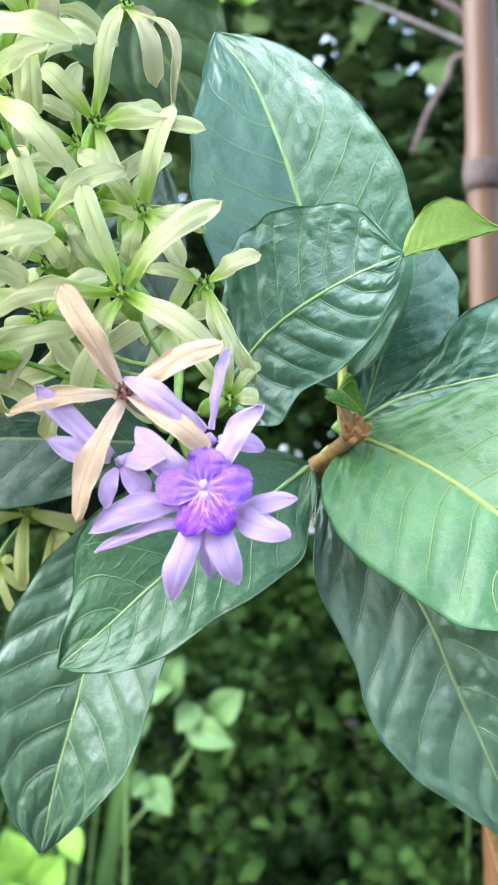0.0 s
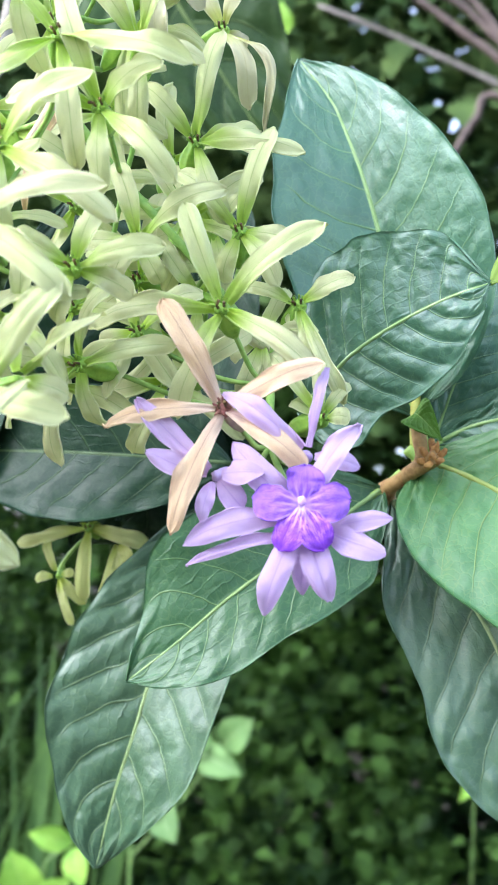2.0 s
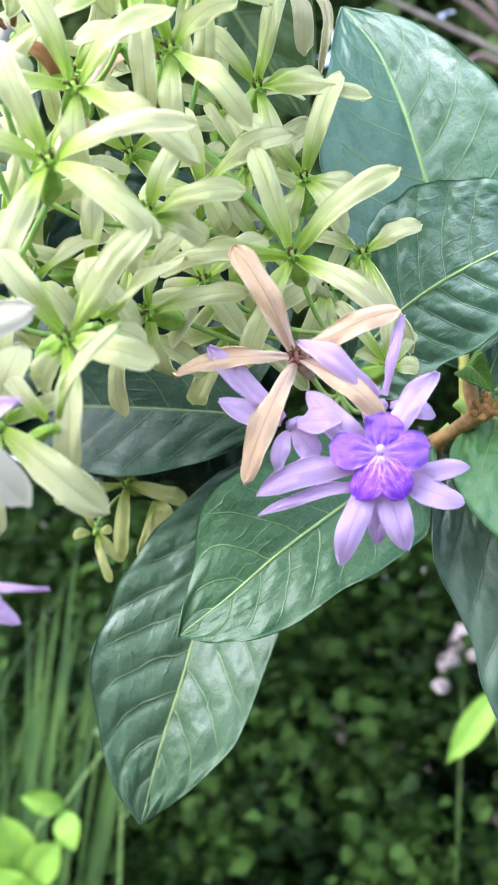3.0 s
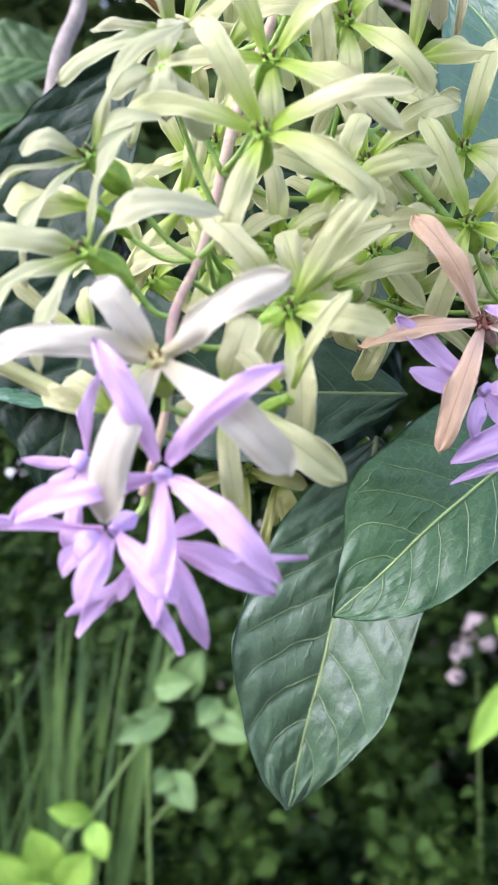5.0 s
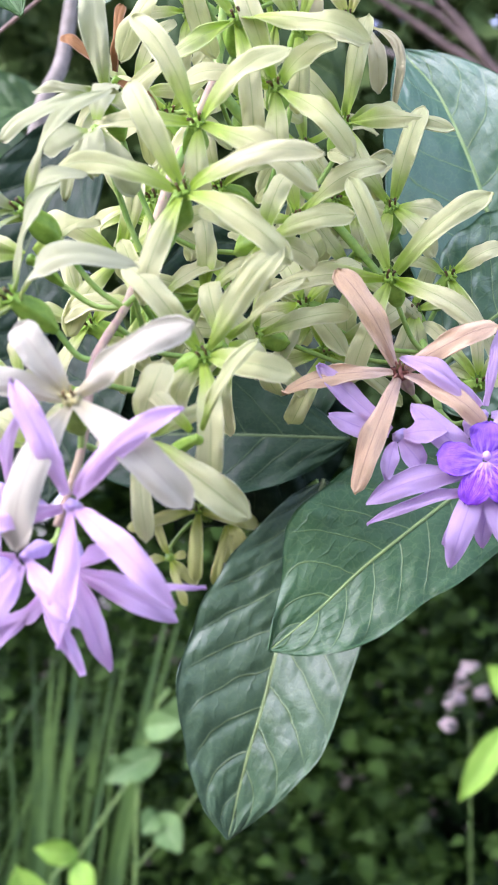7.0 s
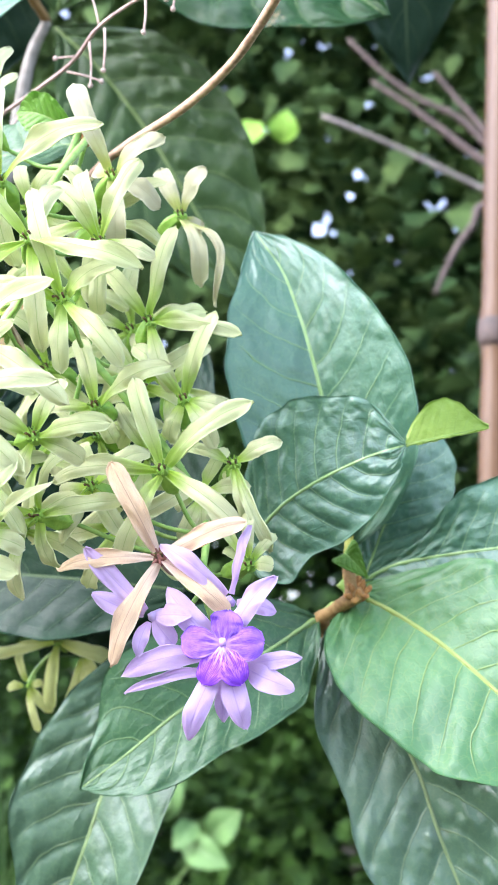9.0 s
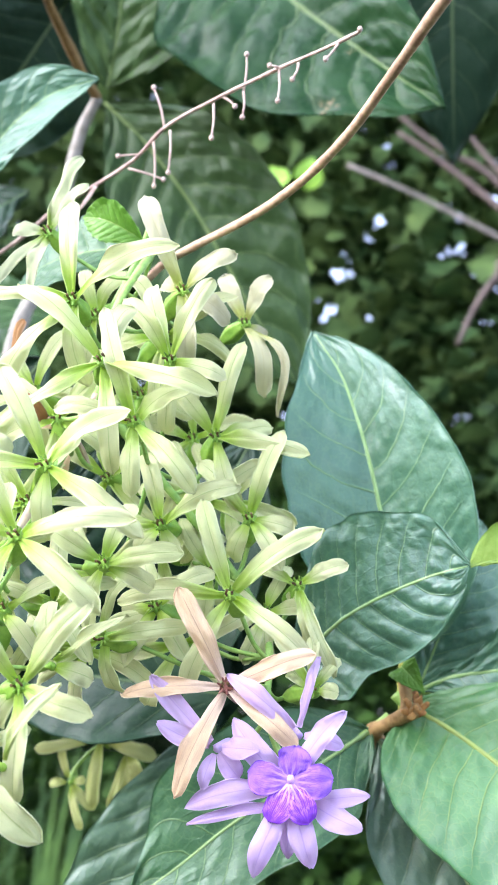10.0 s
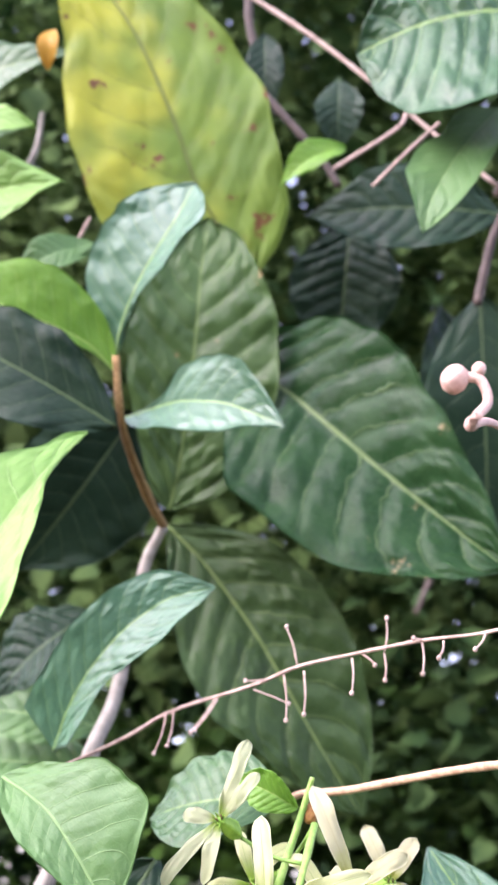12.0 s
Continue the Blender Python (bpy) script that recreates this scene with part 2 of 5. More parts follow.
ANTHER = plain_material("dry_anther", (0.05, 0.03, 0.01), (0.16, 0.10, 0.02), 900)
STALK = plain_material("stalk_green", (0.16, 0.32, 0.05), (0.30, 0.46, 0.10), 500, 0.55)
RACHIS = plain_material("rachis_brown", (0.34, 0.22, 0.19), (0.44, 0.36, 0.22), 500)
WOOD = plain_material("vine_bark", (0.35, 0.21, 0.12), (0.56, 0.39, 0.24), 500, stretch=(1, 1, 1))
REDDISH = plain_material("reddish_heart", (0.20, 0.06, 0.05), (0.42, 0.20, 0.14), 900)
RUST = plain_material("rusty_bud", (0.24, 0.10, 0.02), (0.42, 0.22, 0.05), 900)
TWIG = plain_material("dry_twig", (0.36, 0.25, 0.20), (0.56, 0.43, 0.35), 700)
PALE_BARK = plain_material("pale_bark", (0.19, 0.175, 0.14), (0.33, 0.30, 0.25), 260)
DARK_BARK = plain_material("dark_bark", (0.050, 0.034, 0.026), (0.105, 0.075, 0.060), 120)
GREY_BARK = plain_material("grey_bark", (0.10, 0.09, 0.075), (0.19, 0.17, 0.145), 120)
PETIOLE = plain_material("petiole_yellow", (0.30, 0.32, 0.04), (0.42, 0.44, 0.08), 400, 0.5)
WEEDSTEM = plain_material("weed_stem_green", (0.07, 0.15, 0.03), (0.14, 0.24, 0.05), 300, 0.6)
SOIL = plain_material("soil", (0.025, 0.024, 0.016), (0.05, 0.045, 0.032), 14, 0.95, 0.8, 0.02, spec=0.0)


# ---- builders ----
def link(name, verts, faces, uvs, material, parent=None, label="", smooth=True, rim=0):
    me = bpy.data.meshes.new(name)
    me.from_pydata([tuple(v) for v in verts], [], faces)
    if uvs is not None:
        layer = me.uv_layers.new(name="UVMap")
        index = np.empty(len(me.loops), dtype=np.int32)
        me.loops.foreach_get("vertex_index", index)
        layer.data.foreach_set("uv", np.asarray(uvs, dtype=np.float32)[index].ravel())
    me.materials.append(material)
    if smooth:
        me.polygons.foreach_set("use_smooth", [True] * (len(me.polygons) - rim) + [False] * rim)
    ob = new(name, me)
    if parent is not None:
        ob.parent = parent
    if label:
        tagged(ob, label)
    return ob


def thing(name, label, category, group="", at=(0, 0, 0)):
    ob = new(name)
    ob.empty_display_size = 0.01
    return tagged(ob, label, category, group)


def unit(v):
    v = np.asarray(v, float)
    return v / max(np.linalg.norm(v), 1e-9)


def sheet_faces(nu, nv):
    i, j = np.meshgrid(np.arange(nu - 1), np.arange(nv - 1), indexing="ij")
    a = (i * nv + j).ravel()
    return np.stack([a, a + nv, a + nv + 1, a + 1], 1).tolist()


def closed_sheet(top, normal, thick, uv):
    """A sheet with a back and a rim: top is (nu, nv, 3); uv likewise."""
    nu, nv = top.shape[:2]
    back = top - normal * thick
    faces = sheet_faces(nu, nv)
    n = nu * nv
    flip = [[d + n for d in reversed(f)] for f in faces]
    ring = [i * nv for i in range(nu)] + [(nu - 1) * nv + j for j in range(1, nv)]
    ring += [i * nv + nv - 1 for i in range(nu - 2, -1, -1)] + [j for j in range(nv - 2, 0, -1)]
    rim = [[a, a + n, b + n, b] for b, a in zip(ring, ring[1:] + ring[:1])]
    verts = np.concatenate([top.reshape(-1, 3), back.reshape(-1, 3)])
    return verts, faces + flip + rim, np.concatenate([uv.reshape(-1, 2)] * 2)


def tube_mesh(points, radii, sides=8, flute=0.0):
    """A tapered tube along points, with closed ends."""
    p, r = np.asarray(points, float), np.asarray(radii, float)
    tang = np.gradient(p, axis=0)
    ref = np.array([0.3, -0.9, 0.25])
    verts, faces = [], []
    for c, t, a in zip(p, tang, r):
        t = unit(t)
        x = unit(np.cross(t, ref))
        y = np.cross(t, x)
        for k in range(sides):
            q = 2 * math.pi * k / sides
            g = a * (1 + flute * math.cos(5 * q))
            verts.append(c + g * (math.cos(q) * x + math.sin(q) * y))
    for i in range(len(p) - 1):
        for k in range(sides):
            a, b = i * sides + k, i * sides + (k + 1) % sides
            faces.append([a, b, b + sides, a + sides])
    faces.append(list(range(sides))[::-1])
    faces.append([(len(p) - 1) * sides + k for k in range(sides)])
    return verts, faces


def smooth_line(ctrl, n=24):
    """A smooth line through a few control points."""
    c = np.asarray(ctrl, float)
    if len(c) == 2:
        s = np.linspace(0, 1, n)[:, None]
        return c[0] * (1 - s) + c[1] * s
    c = np.concatenate([[2 * c[0] - c[1]], c, [2 * c[-1] - c[-2]]])
    out = []
    for s in np.linspace(0, len(c) - 3 - 1e-6, n):
        i, f = int(s), s - int(s)
        p0, p1, p2, p3 = c[i : i + 4]
        out.append(0.5 * (2 * p1 + (p2 - p0) * f + (2 * p0 - 5 * p1 + 4 * p2 - p3) * f * f + (3 * p1 - p0 - 3 * p2 + p3) * f**3))
    return np.array(out)


def stem(name, ctrl, r0, r1, material, parent=None, label="", n=28, sides=8, knots=0.0):
    p = smooth_line(ctrl, n)
    r = np.linspace(r0, r1, n) * (1 + knots * np.array([noise.noise(Vector(q) * 160.0) for q in p]))
    verts, faces = tube_mesh(p, r, sides)
    return link(name, verts, faces, None, material, parent, label)


def blob(name, c, r, material, parent=None, stretch=1.0, axis=(0, 0, 1), rough=0.15, label=""):
    """A small knobbly round body."""
    bm = bmesh.new()
    bmesh.ops.create_icosphere(bm, subdivisions=4 if r > 0.0013 else 2, radius=1.0)
    ax = unit(axis)
    verts = []
    for v in bm.verts:
        p = np.array(v.co)
        p = p * (1 + rough * noise.noise(v.co * 2.3 + Vector(c) * 300))
        p = p + ax * (p @ ax) * (stretch - 1)
        verts.append(np.asarray(c) + r * p)
    faces = [[v.index for v in f.verts] for f in bm.faces]
    bm.free()
    return link(name, verts, faces, None, material, parent, label)


LEAF_COUNT = [0]


def leaf(parent, base, tip, width, roll=0.0, fold=14.0, bow=0.006, droop=0.0, wide=0.46, material=None, wave=0.0022, relief=0.0011, twist=0.0, stalk=0.0, label="", nu=110, nv=45, blunt=1.0, face=(0, -1, 0.15), curl=0.0, bend=0.0, asym=0.0):
    """A leaf from base to tip (metres), facing the given way and rolled about its midrib; fold lifts the halves, bow arches the
    midrib towards its face, droop bends it downwards, curl bends the margins back."""
    LEAF_COUNT[0] += 1
    seed = LEAF_COUNT[0] * 7.31
    b, t = np.asarray(base, float), np.asarray(tip, float)
    length = np.linalg.norm(t - b)
    ax = unit(t - b)
    n0 = unit(np.asarray(face, float) - ax * (ax @ np.asarray(face, float)))
    s0 = np.cross(ax, n0)
    u = np.linspace(0, 1, nu)
    v = np.linspace(-1, 1, nv)
    v = np.sign(v) * np.abs(v) ** 0.9
    # outline: widest at `wide`, drawn out to a point at the tip
    k = math.log(0.5) / math.log(wide)
    out = np.sin(np.pi * u**k) ** (0.80 * blunt + (1.0 - 0.80 * blunt) * np.clip((u - 0.55) / 0.45, 0, 1))
    out = out / out.max()
    out[0] = out[-1] = 0.012
    half = 0.5 * width * out
    ang = np.radians(roll + twist * (u - 0.5))
    N = n0 * np.cos(ang)[:, None] + s0 * np.sin(ang)[:, None]
    S = s0 * np.cos(ang)[:, None] - n0 * np.sin(ang)[:, None]
    arch = np.sin(np.pi * u)
    line = b + ax * (length * u)[:, None] + n0 * (bow * arch)[:, None]
    line[:, 2] -= droop * arch
    line += s0 * (bend * arch)[:, None]
    f = math.radians(fold)
    wave = wave * width / 0.035
    U, V = np.meshgrid(u, v, indexing="ij")
    H = half[:, None] * (1 + asym * np.sign(v))[None, :]
    across = V * H * math.cos(f)
    lift = np.abs(V) * H * math.sin(f) - curl * (np.abs(V) ** 2.5) * H
    edge = np.abs(V) ** 2
    wob = np.array([[noise.noise(Vector((uu * 3.0 + seed, vv * 0.8, seed))) for vv in v] for uu in u])
    fine = np.array([[noise.noise(Vector((uu * 11.0 + seed, vv * 3.0, seed))) for vv in v] for uu in u])
    rag = np.array([[noise.noise(Vector((uu * 26.0 + seed, vv * 9.0, seed))) for vv in v] for uu in u])
    phase = U * VEINS - np.abs(V) ** 1.25 * SLANT * VEINS + 0.22 * np.sign(V) + 0.25 * wob
    cell = np.abs(np.sin(np.pi * phase)) ** 0.40
    rung = np.abs(V) * 5.5 + 0.37 * np.floor(phase) + 1.2 * fine
    cell2 = np.abs(np.sin(np.pi * rung)) ** 0.40
    inner = np.clip(np.abs(V) / 0.10, 0, 1) * np.clip((1 - np.abs(V)) / 0.10, 0, 1)
    taper = np.clip(H / (0.20 * width), 0, 1)
    size = relief * min(width, 0.045) / 0.035
    bull = size * inner * taper * ((cell - 0.6) * 0.9 + (cell2 - 0.6) * 0.4 * cell + 0.22 * rag)
    lift = lift + wave * edge * (1.6 * wob + 0.9 * fine) + bull + wave * 0.8 * wob * np.abs(V)
    across = across * (1 + (0.05 * fine + 0.06 * wob) * edge)
    P = line[:, None, :] + S[:, None, :] * across[:, :, None] + N[:, None, :] * lift[:, :, None]
    du, dv = np.gradient(P, axis=0), np.gradient(P, axis=1)
    nrm = np.cross(dv, du)
    nrm /= np.linalg.norm(nrm, axis=2, keepdims=True) + 1e-12
    if np.sum(nrm * N[:, None, :]) < 0:
        nrm = -nrm
    verts, faces, uv = closed_sheet(P, nrm, 0.00035, np.stack([U, V], 2))
    ob = link("leaf", verts, faces, uv, material or LEAF, parent, label, rim=2 * (nu + nv) - 4)
    rib_line = line[:: 4] - N[:: 4] * 0.0003
    rv, rf = tube_mesh(rib_line, np.linspace(0.0008, 0.0002, len(rib_line)) * min(1.0, width / 0.04), 6)
    link("midrib", rv, rf, np.tile([[0.5, 0.0]], (len(rv), 1)), material or LEAF, ob)
    if stalk > 0:
        back = b - ax * stalk
        sv, sf = tube_mesh(smooth_line([back, b - ax * stalk * 0.4 - n0 * 0.001, b + ax * 0.003], 8), np.linspace(0.0013, 0.0011, 8), 8)
        link("leaf_stalk", sv, sf, None, STALK, ob)
    return ob


STATIONS = (0.0, 0.04, 0.12, 0.25, 0.40, 0.55, 0.70, 0.83, 0.94, 1.0)


def glide(x, xs, ys):
    """A smooth line through stations that never swings past them."""
    xs, ys = np.asarray(xs, float), np.asarray(ys, float)
    h, d = np.diff(xs), np.diff(ys) / np.diff(xs)
    m = np.concatenate([[d[0]], np.where(d[1:] * d[:-1] > 0, 2 * d[1:] * d[:-1] / (d[1:] + d[:-1] + 1e-15), 0.0), [d[-1]]])
    i = np.clip(np.searchsorted(xs, x, side="right") - 1, 0, len(h) - 1)
    s = (x - xs[i]) / h[i]
    return ys[i] * (1 + 2 * s) * (1 - s) ** 2 + h[i] * m[i] * s * (1 - s) ** 2 + ys[i + 1] * s * s * (3 - 2 * s) + h[i] * m[i + 1] * s * s * (s - 1)


def blade(parent, base, tip, left, right, rib, fold=(12, 12), roll=0.0, face=(0, -1, 0.15), bow=0.005, wave=0.0012, relief=0.0014, pleat=0.5, stalk=0.0, material=None, label="", nu=120, nv=57):
    """A large leaf with its own outline: left and right give the half-widths (mm) at the stations along it, rib the sideways sway
    of the midrib (mm), fold the angle by which each half rises from the midrib, pleat how far the
    fields between the side veins stand up."""
    LEAF_COUNT[0] += 1
    seed = LEAF_COUNT[0] * 7.31
    mat = material or LEAF
    b, t = np.asarray(base, float), np.asarray(tip, float)
    length = np.linalg.norm(t - b)
    ax = (t - b) / length
    fc = np.asarray(face, float)
    n0 = unit(fc - ax * (ax @ fc))
    s0 = np.cross(ax, n0)
    g = radians(roll)
    n0, s0 = n0 * math.cos(g) + s0 * math.sin(g), s0 * math.cos(g) - n0 * math.sin(g)
    u = 0.5 - 0.5 * np.cos(np.pi * np.linspace(0, 1, nu))
    u = 0.6 * u + 0.4 * np.linspace(0, 1, nu)
    v = np.linspace(-1, 1, nv)
    sway = glide(u, (0, 0.2, 0.4, 0.6, 0.8, 1), (0, *rib, 0)) / 1000
    lo = glide(u, STATIONS, (0.4, *left, 0.15)) / 1000
    hi = glide(u, STATIONS, (0.4, *right, 0.15)) / 1000
    arch = np.sin(np.pi * u)
    line = b + ax * (length * u)[:, None] + n0 * (bow * arch)[:, None] + s0 * sway[:, None]
    U, V = np.meshgrid(u, v, indexing="ij")
    H = np.where(V < 0, lo[:, None], hi[:, None])
    A = np.abs(V)
    span = float(np.max(lo + hi))
    wob = np.array([[noise.noise(Vector((uu * 3.0 + seed, vv * 0.9, seed))) for vv in v] for uu in u])
    fine = np.array([[noise.noise(Vector((uu * 10.0 + seed, vv * 3.0, seed))) for vv in v] for uu in u])
    rag = np.array([[noise.noise(Vector((uu * 30.0 + seed, vv * 11.0, seed))) for vv in v] for uu in u])
    f = np.radians(np.where(V < 0, fold[0], fold[1]))
    # side veins sunk between raised, lumpy fields; smaller cross veins divide the fields
    phase = U * VEINS - A**1.25 * SLANT * VEINS + 0.22 * np.sign(V) + 0.22 * wob
    cell = np.abs(np.sin(np.pi * phase)) ** 0.5
    near = [noise.voronoi(Vector((p * 1.9 + 0.5 * w, a * 5.5 + s * 9.0 + 0.6 * q, seed)))[0] for p, a, s, w, q in zip(phase.ravel(), A.ravel(), np.sign(V).ravel(), fine.ravel(), rag.ravel())]
    pad = np.clip(np.array([d[1] - d[0] for d in near]).reshape(A.shape) / 0.45, 0, 1) ** 0.7
    dome = np.clip(1.0 - (np.array([d[0] for d in near]).reshape(A.shape) / 0.62) ** 2, 0, 1)
    pad = 0.35 * pad + 0.75 * dome
    inner = np.clip(A / 0.08, 0, 1) * np.clip((1 - A) / 0.08, 0, 1) * np.clip(H / (0.10 * span), 0, 1)
    size = relief * min(span, 0.05) / 0.035
    patchy = np.clip(0.65 + 1.1 * wob, 0.25, 1.2)
    lump = size * inner * ((cell - 0.65) * pleat + (pad - 0.6) * 0.50 * patchy * cell + 0.12 * rag + 0.20 * fine)
    soft = wave * span / 0.035
    lift = A * H * np.sin(f) + lump + soft * (A**2 * (1.5 * wob + 1.1 * fine) + 0.7 * A * wob)
    across = V * H * np.cos(f) * (1 + 0.035 * fine * A**2)
    P = line[:, None, :] + s0 * across[:, :, None] + n0 * lift[:, :, None]
    du, dv = np.gradient(P, axis=0), np.gradient(P, axis=1)
    nrm = np.cross(dv, du)
    nrm /= np.linalg.norm(nrm, axis=2, keepdims=True) + 1e-12
    if np.sum(nrm * n0) < 0:
        nrm = -nrm
    verts, faces, uv = closed_sheet(P, nrm, 0.00035, np.stack([U, V], 2))
    ob = link("leaf", verts, faces, uv, mat, parent, label, rim=2 * (nu + nv) - 4)
    rib_line = line[::4] - n0 * 0.0001
    rv, rf = tube_mesh(rib_line, np.linspace(0.0008, 0.0002, len(rib_line)) * min(1.0, span / 0.04), 6)
    link("midrib", rv, rf, np.tile([[0.5, 0.0]], (len(rv), 1)), mat, ob)
    if stalk > 0:
        sv, sf = tube_mesh(smooth_line([b - ax * stalk, b - ax * stalk * 0.4 - n0 * 0.001, b + ax * 0.003], 8), np.linspace(0.0013, 0.0011, 8), 8)
        link("leaf_stalk", sv, sf, None, STALK, ob)
    return ob


PETALS = [0]


def petal(parent, c, tip, width, face, material, arch=0.12, cup=0.25, name="petal", blunt=0.6, nu=22, nv=11, hook=0.13, wide=0.55, twist=0.0, base_w=0.46, taper=0.70, bend=0.0):
    """A strap-shaped petal from c to tip: arch lifts its middle towards its face, cup curls its sides, hook bends its end back."""
    PETALS[0] += 1
    seed = PETALS[0] * 3.7
    c, tip = np.asarray(c, float), np.asarray(tip, float)
    d = tip - c
    length = np.linalg.norm(d)
    ax = d / length
    n0 = unit(np.asarray(face, float) - ax * (ax @ np.asarray(face, float)))
    s0 = np.cross(ax, n0)
    u, v = np.linspace(0, 1, nu), np.linspace(-1, 1, nv)
    out = (base_w + (1 - base_w) * np.sin(0.5 * np.pi * np.clip(u / wide, 0, 1))) * (1 - np.clip((u - taper) / (1 - taper), 0, 1) ** 2.2) ** blunt
    out[-1] = 0.06
    half = 0.5 * width * out
    arc = np.sin(np.pi * np.clip(u, 0, 1)) * arch * length - hook * length * np.clip((u - 0.7) / 0.3, 0, 1) ** 2
    side = length * np.sin(np.pi * u) * (bend + 0.10 * noise.noise(Vector((seed, 1.7, 0.3))))
    line = c + ax * (length * u)[:, None] + n0 * arc[:, None] + s0 * side[:, None]
    a = np.radians(twist * u + 45 * noise.noise(Vector((seed, 5.1, 2.2))) * u)
    N = n0 * np.cos(a)[:, None] + s0 * np.sin(a)[:, None]
    S = s0 * np.cos(a)[:, None] - n0 * np.sin(a)[:, None]
    U, V = np.meshgrid(u, v, indexing="ij")
    H = half[:, None] * np.ones(nv)
    wob = np.array([[noise.noise(Vector((uu * 3 + seed, vv * 0.9, seed))) for vv in v] for uu in u])
    groove = -0.11 * np.exp(-((V / 0.20) ** 2)) * H
    crinkle = np.array([[noise.noise(Vector((uu * 11 + seed, vv * 2.2, seed))) for vv in v] for uu in u])
    lift = -cup * V**2 * H + groove + 0.14 * crinkle * H * np.abs(V) + 0.0022 * wob * np.abs(V) * np.clip(length / 0.016, 0.3, 1.2)
    P = line[:, None, :] + S[:, None, :] * (V * H * (1 + 0.09 * wob))[:, :, None] + N[:, None, :] * lift[:, :, None]
    du, dv = np.gradient(P, axis=0), np.gradient(P, axis=1)
    nrm = np.cross(dv, du)
    nrm /= np.linalg.norm(nrm, axis=2, keepdims=True) + 1e-12
    if np.sum(nrm * N[:, None, :]) < 0:
        nrm = -nrm
    verts, faces, uv = closed_sheet(P, nrm, 0.00025, np.stack([U, V], 2))
    return link(name, verts, faces, uv, material, parent, rim=2 * (nu + nv) - 4)


def flower(parent, at, petals, width=4.2, face=(0, -1, 0.2), material=None, heart=True, label="", arch=0.15, back=None, name="flower", cup=0.20, centre=None):
    """A five-armed star. at: its heart in metres. petals: one (across, away, up) in millimetres for each tip, as seen from the path."""
    at = np.asarray(at, float)
    f = unit(face)
    mat = material or GREEN
    core = blob(name, at - f * (0.0012 if heart else 0.0016), 0.0014 if heart else 0.0008, centre or CALYX, parent, 1.2, f, label=label)
    for p in petals:
        d = np.array(p[:3]) / 1000
        w = (p[3] if len(p) > 3 else width) / 1000 * (0.86 if mat is WHITISH else 0.92 if mat is GREEN else 1.0)
        ar = p[4] if len(p) > 4 else arch
        petal(core, at + 0.0012 * unit(d), at + d, w, f, mat, ar, cup, bend=p[5] if len(p) > 5 else 0.0, taper=0.56 if mat in (LILAC, ORCHID) else 0.80, base_w=0.34, blunt=0.62 if mat in (LILAC, ORCHID) else 0.48)
    x = unit(np.cross(f, (0.2, 0.1, 1)))
    y = np.cross(f, x)
    if heart:
        for k in range(9):
            a = 2 * math.pi * (k + 0.6 * noise.noise(Vector(at * 900 + k))) / 9
            w = math.cos(a) * x + math.sin(a) * y
            dark = k in (1, 5)
            r, h = (0.0006, 0.0022) if dark else (0.0015, 0.0012)
            kink = 0.0007 * noise.noise(Vector(at * 700 + w * 3))
            sv, sf = tube_mesh([at + w * 0.0005, at + w * r + f * h * 0.6, at + w * (r + kink) + f * h + y * kink], [0.0003, 0.0002, 0.0003 if dark else 0.0001], 5)
            link("stamen" if dark else "hair", sv, sf, None, ANTHER if dark else centre or CALYX, core)
    # the swollen calyx tube and its stalk to the main stem
    b = np.asarray(back, float) if back is not None else at - f * 0.014
    d = unit(unit(b - at) * 0.7 - f * 0.9)
    end = at + d * 0.0088
    girth = np.array([0.0012, 0.0013, 0.0016, 0.0018, 0.0020, 0.0020, 0.0018, 0.0014, 0.0010, 0.0006])
    if mat in (LILAC, ORCHID, TAN):
        girth = girth * 0.6
    if not heart and mat not in (LILAC, ORCHID):
        girth = girth * 0.5
    tv, tf = tube_mesh(smooth_line([at - f * 0.0004, at + d * 0.003, at + d * 0.006, end], 10), girth, 20, 0.14)
    link("calyx_tube", tv, tf, None, RACHIS if mat is TAN else VIOLET if mat in (LILAC, ORCHID) else CALYX, core)
    sv, sf = tube_mesh(smooth_line([end, (end + b) / 2 + np.array([0, 0.001, -0.0012]), b], 10), np.linspace(0.0005, 0.0005, 10), 6)
    link("flower_stalk", sv, sf, None, STALK, core)
    return core


CANE_A, CANE_B, CANE_NODE = (0.0448, 0.72, 1.5291), (0.0376, 0.72, 1.7164), 1.6153
# ---- the setting ----
rng = np.random.default_rng(5)
bm = bmesh.new()
bmesh.ops.create_grid(bm, x_segments=80, y_segments=80, size=60.0)
for v in bm.verts:
    v.co.z = 0.05 * noise.noise(v.co * 0.7)
me = bpy.data.meshes.new("ground")
bm.to_mesh(me)
bm.free()
me.materials.append(SOIL)
tagged(new("ground", me), "dark bare garden soil under the plants", "ground", kind="structure")

CREAMY = plain_material("cream_heart", (0.62, 0.58, 0.22), (0.78, 0.74, 0.40), 700, through=0.1)
VIOLET = plain_material("violet_heart", (0.58, 0.42, 0.76), (0.70, 0.55, 0.84), 700, 0.5, through=0.15)
LILACP = plain_material("lilac_heart", (0.50, 0.36, 0.70), (0.62, 0.50, 0.80), 700, 0.5, through=0.15)
PINKISH = plain_material("pink_stalk", (0.50, 0.31, 0.24), (0.68, 0.47, 0.38), 900, 0.6)
RUSTWOOD = plain_material("rusty_wood", (0.20, 0.11, 0.03), (0.34, 0.21, 0.07), 700)
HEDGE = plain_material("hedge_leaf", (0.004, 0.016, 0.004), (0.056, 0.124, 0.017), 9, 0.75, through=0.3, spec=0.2)
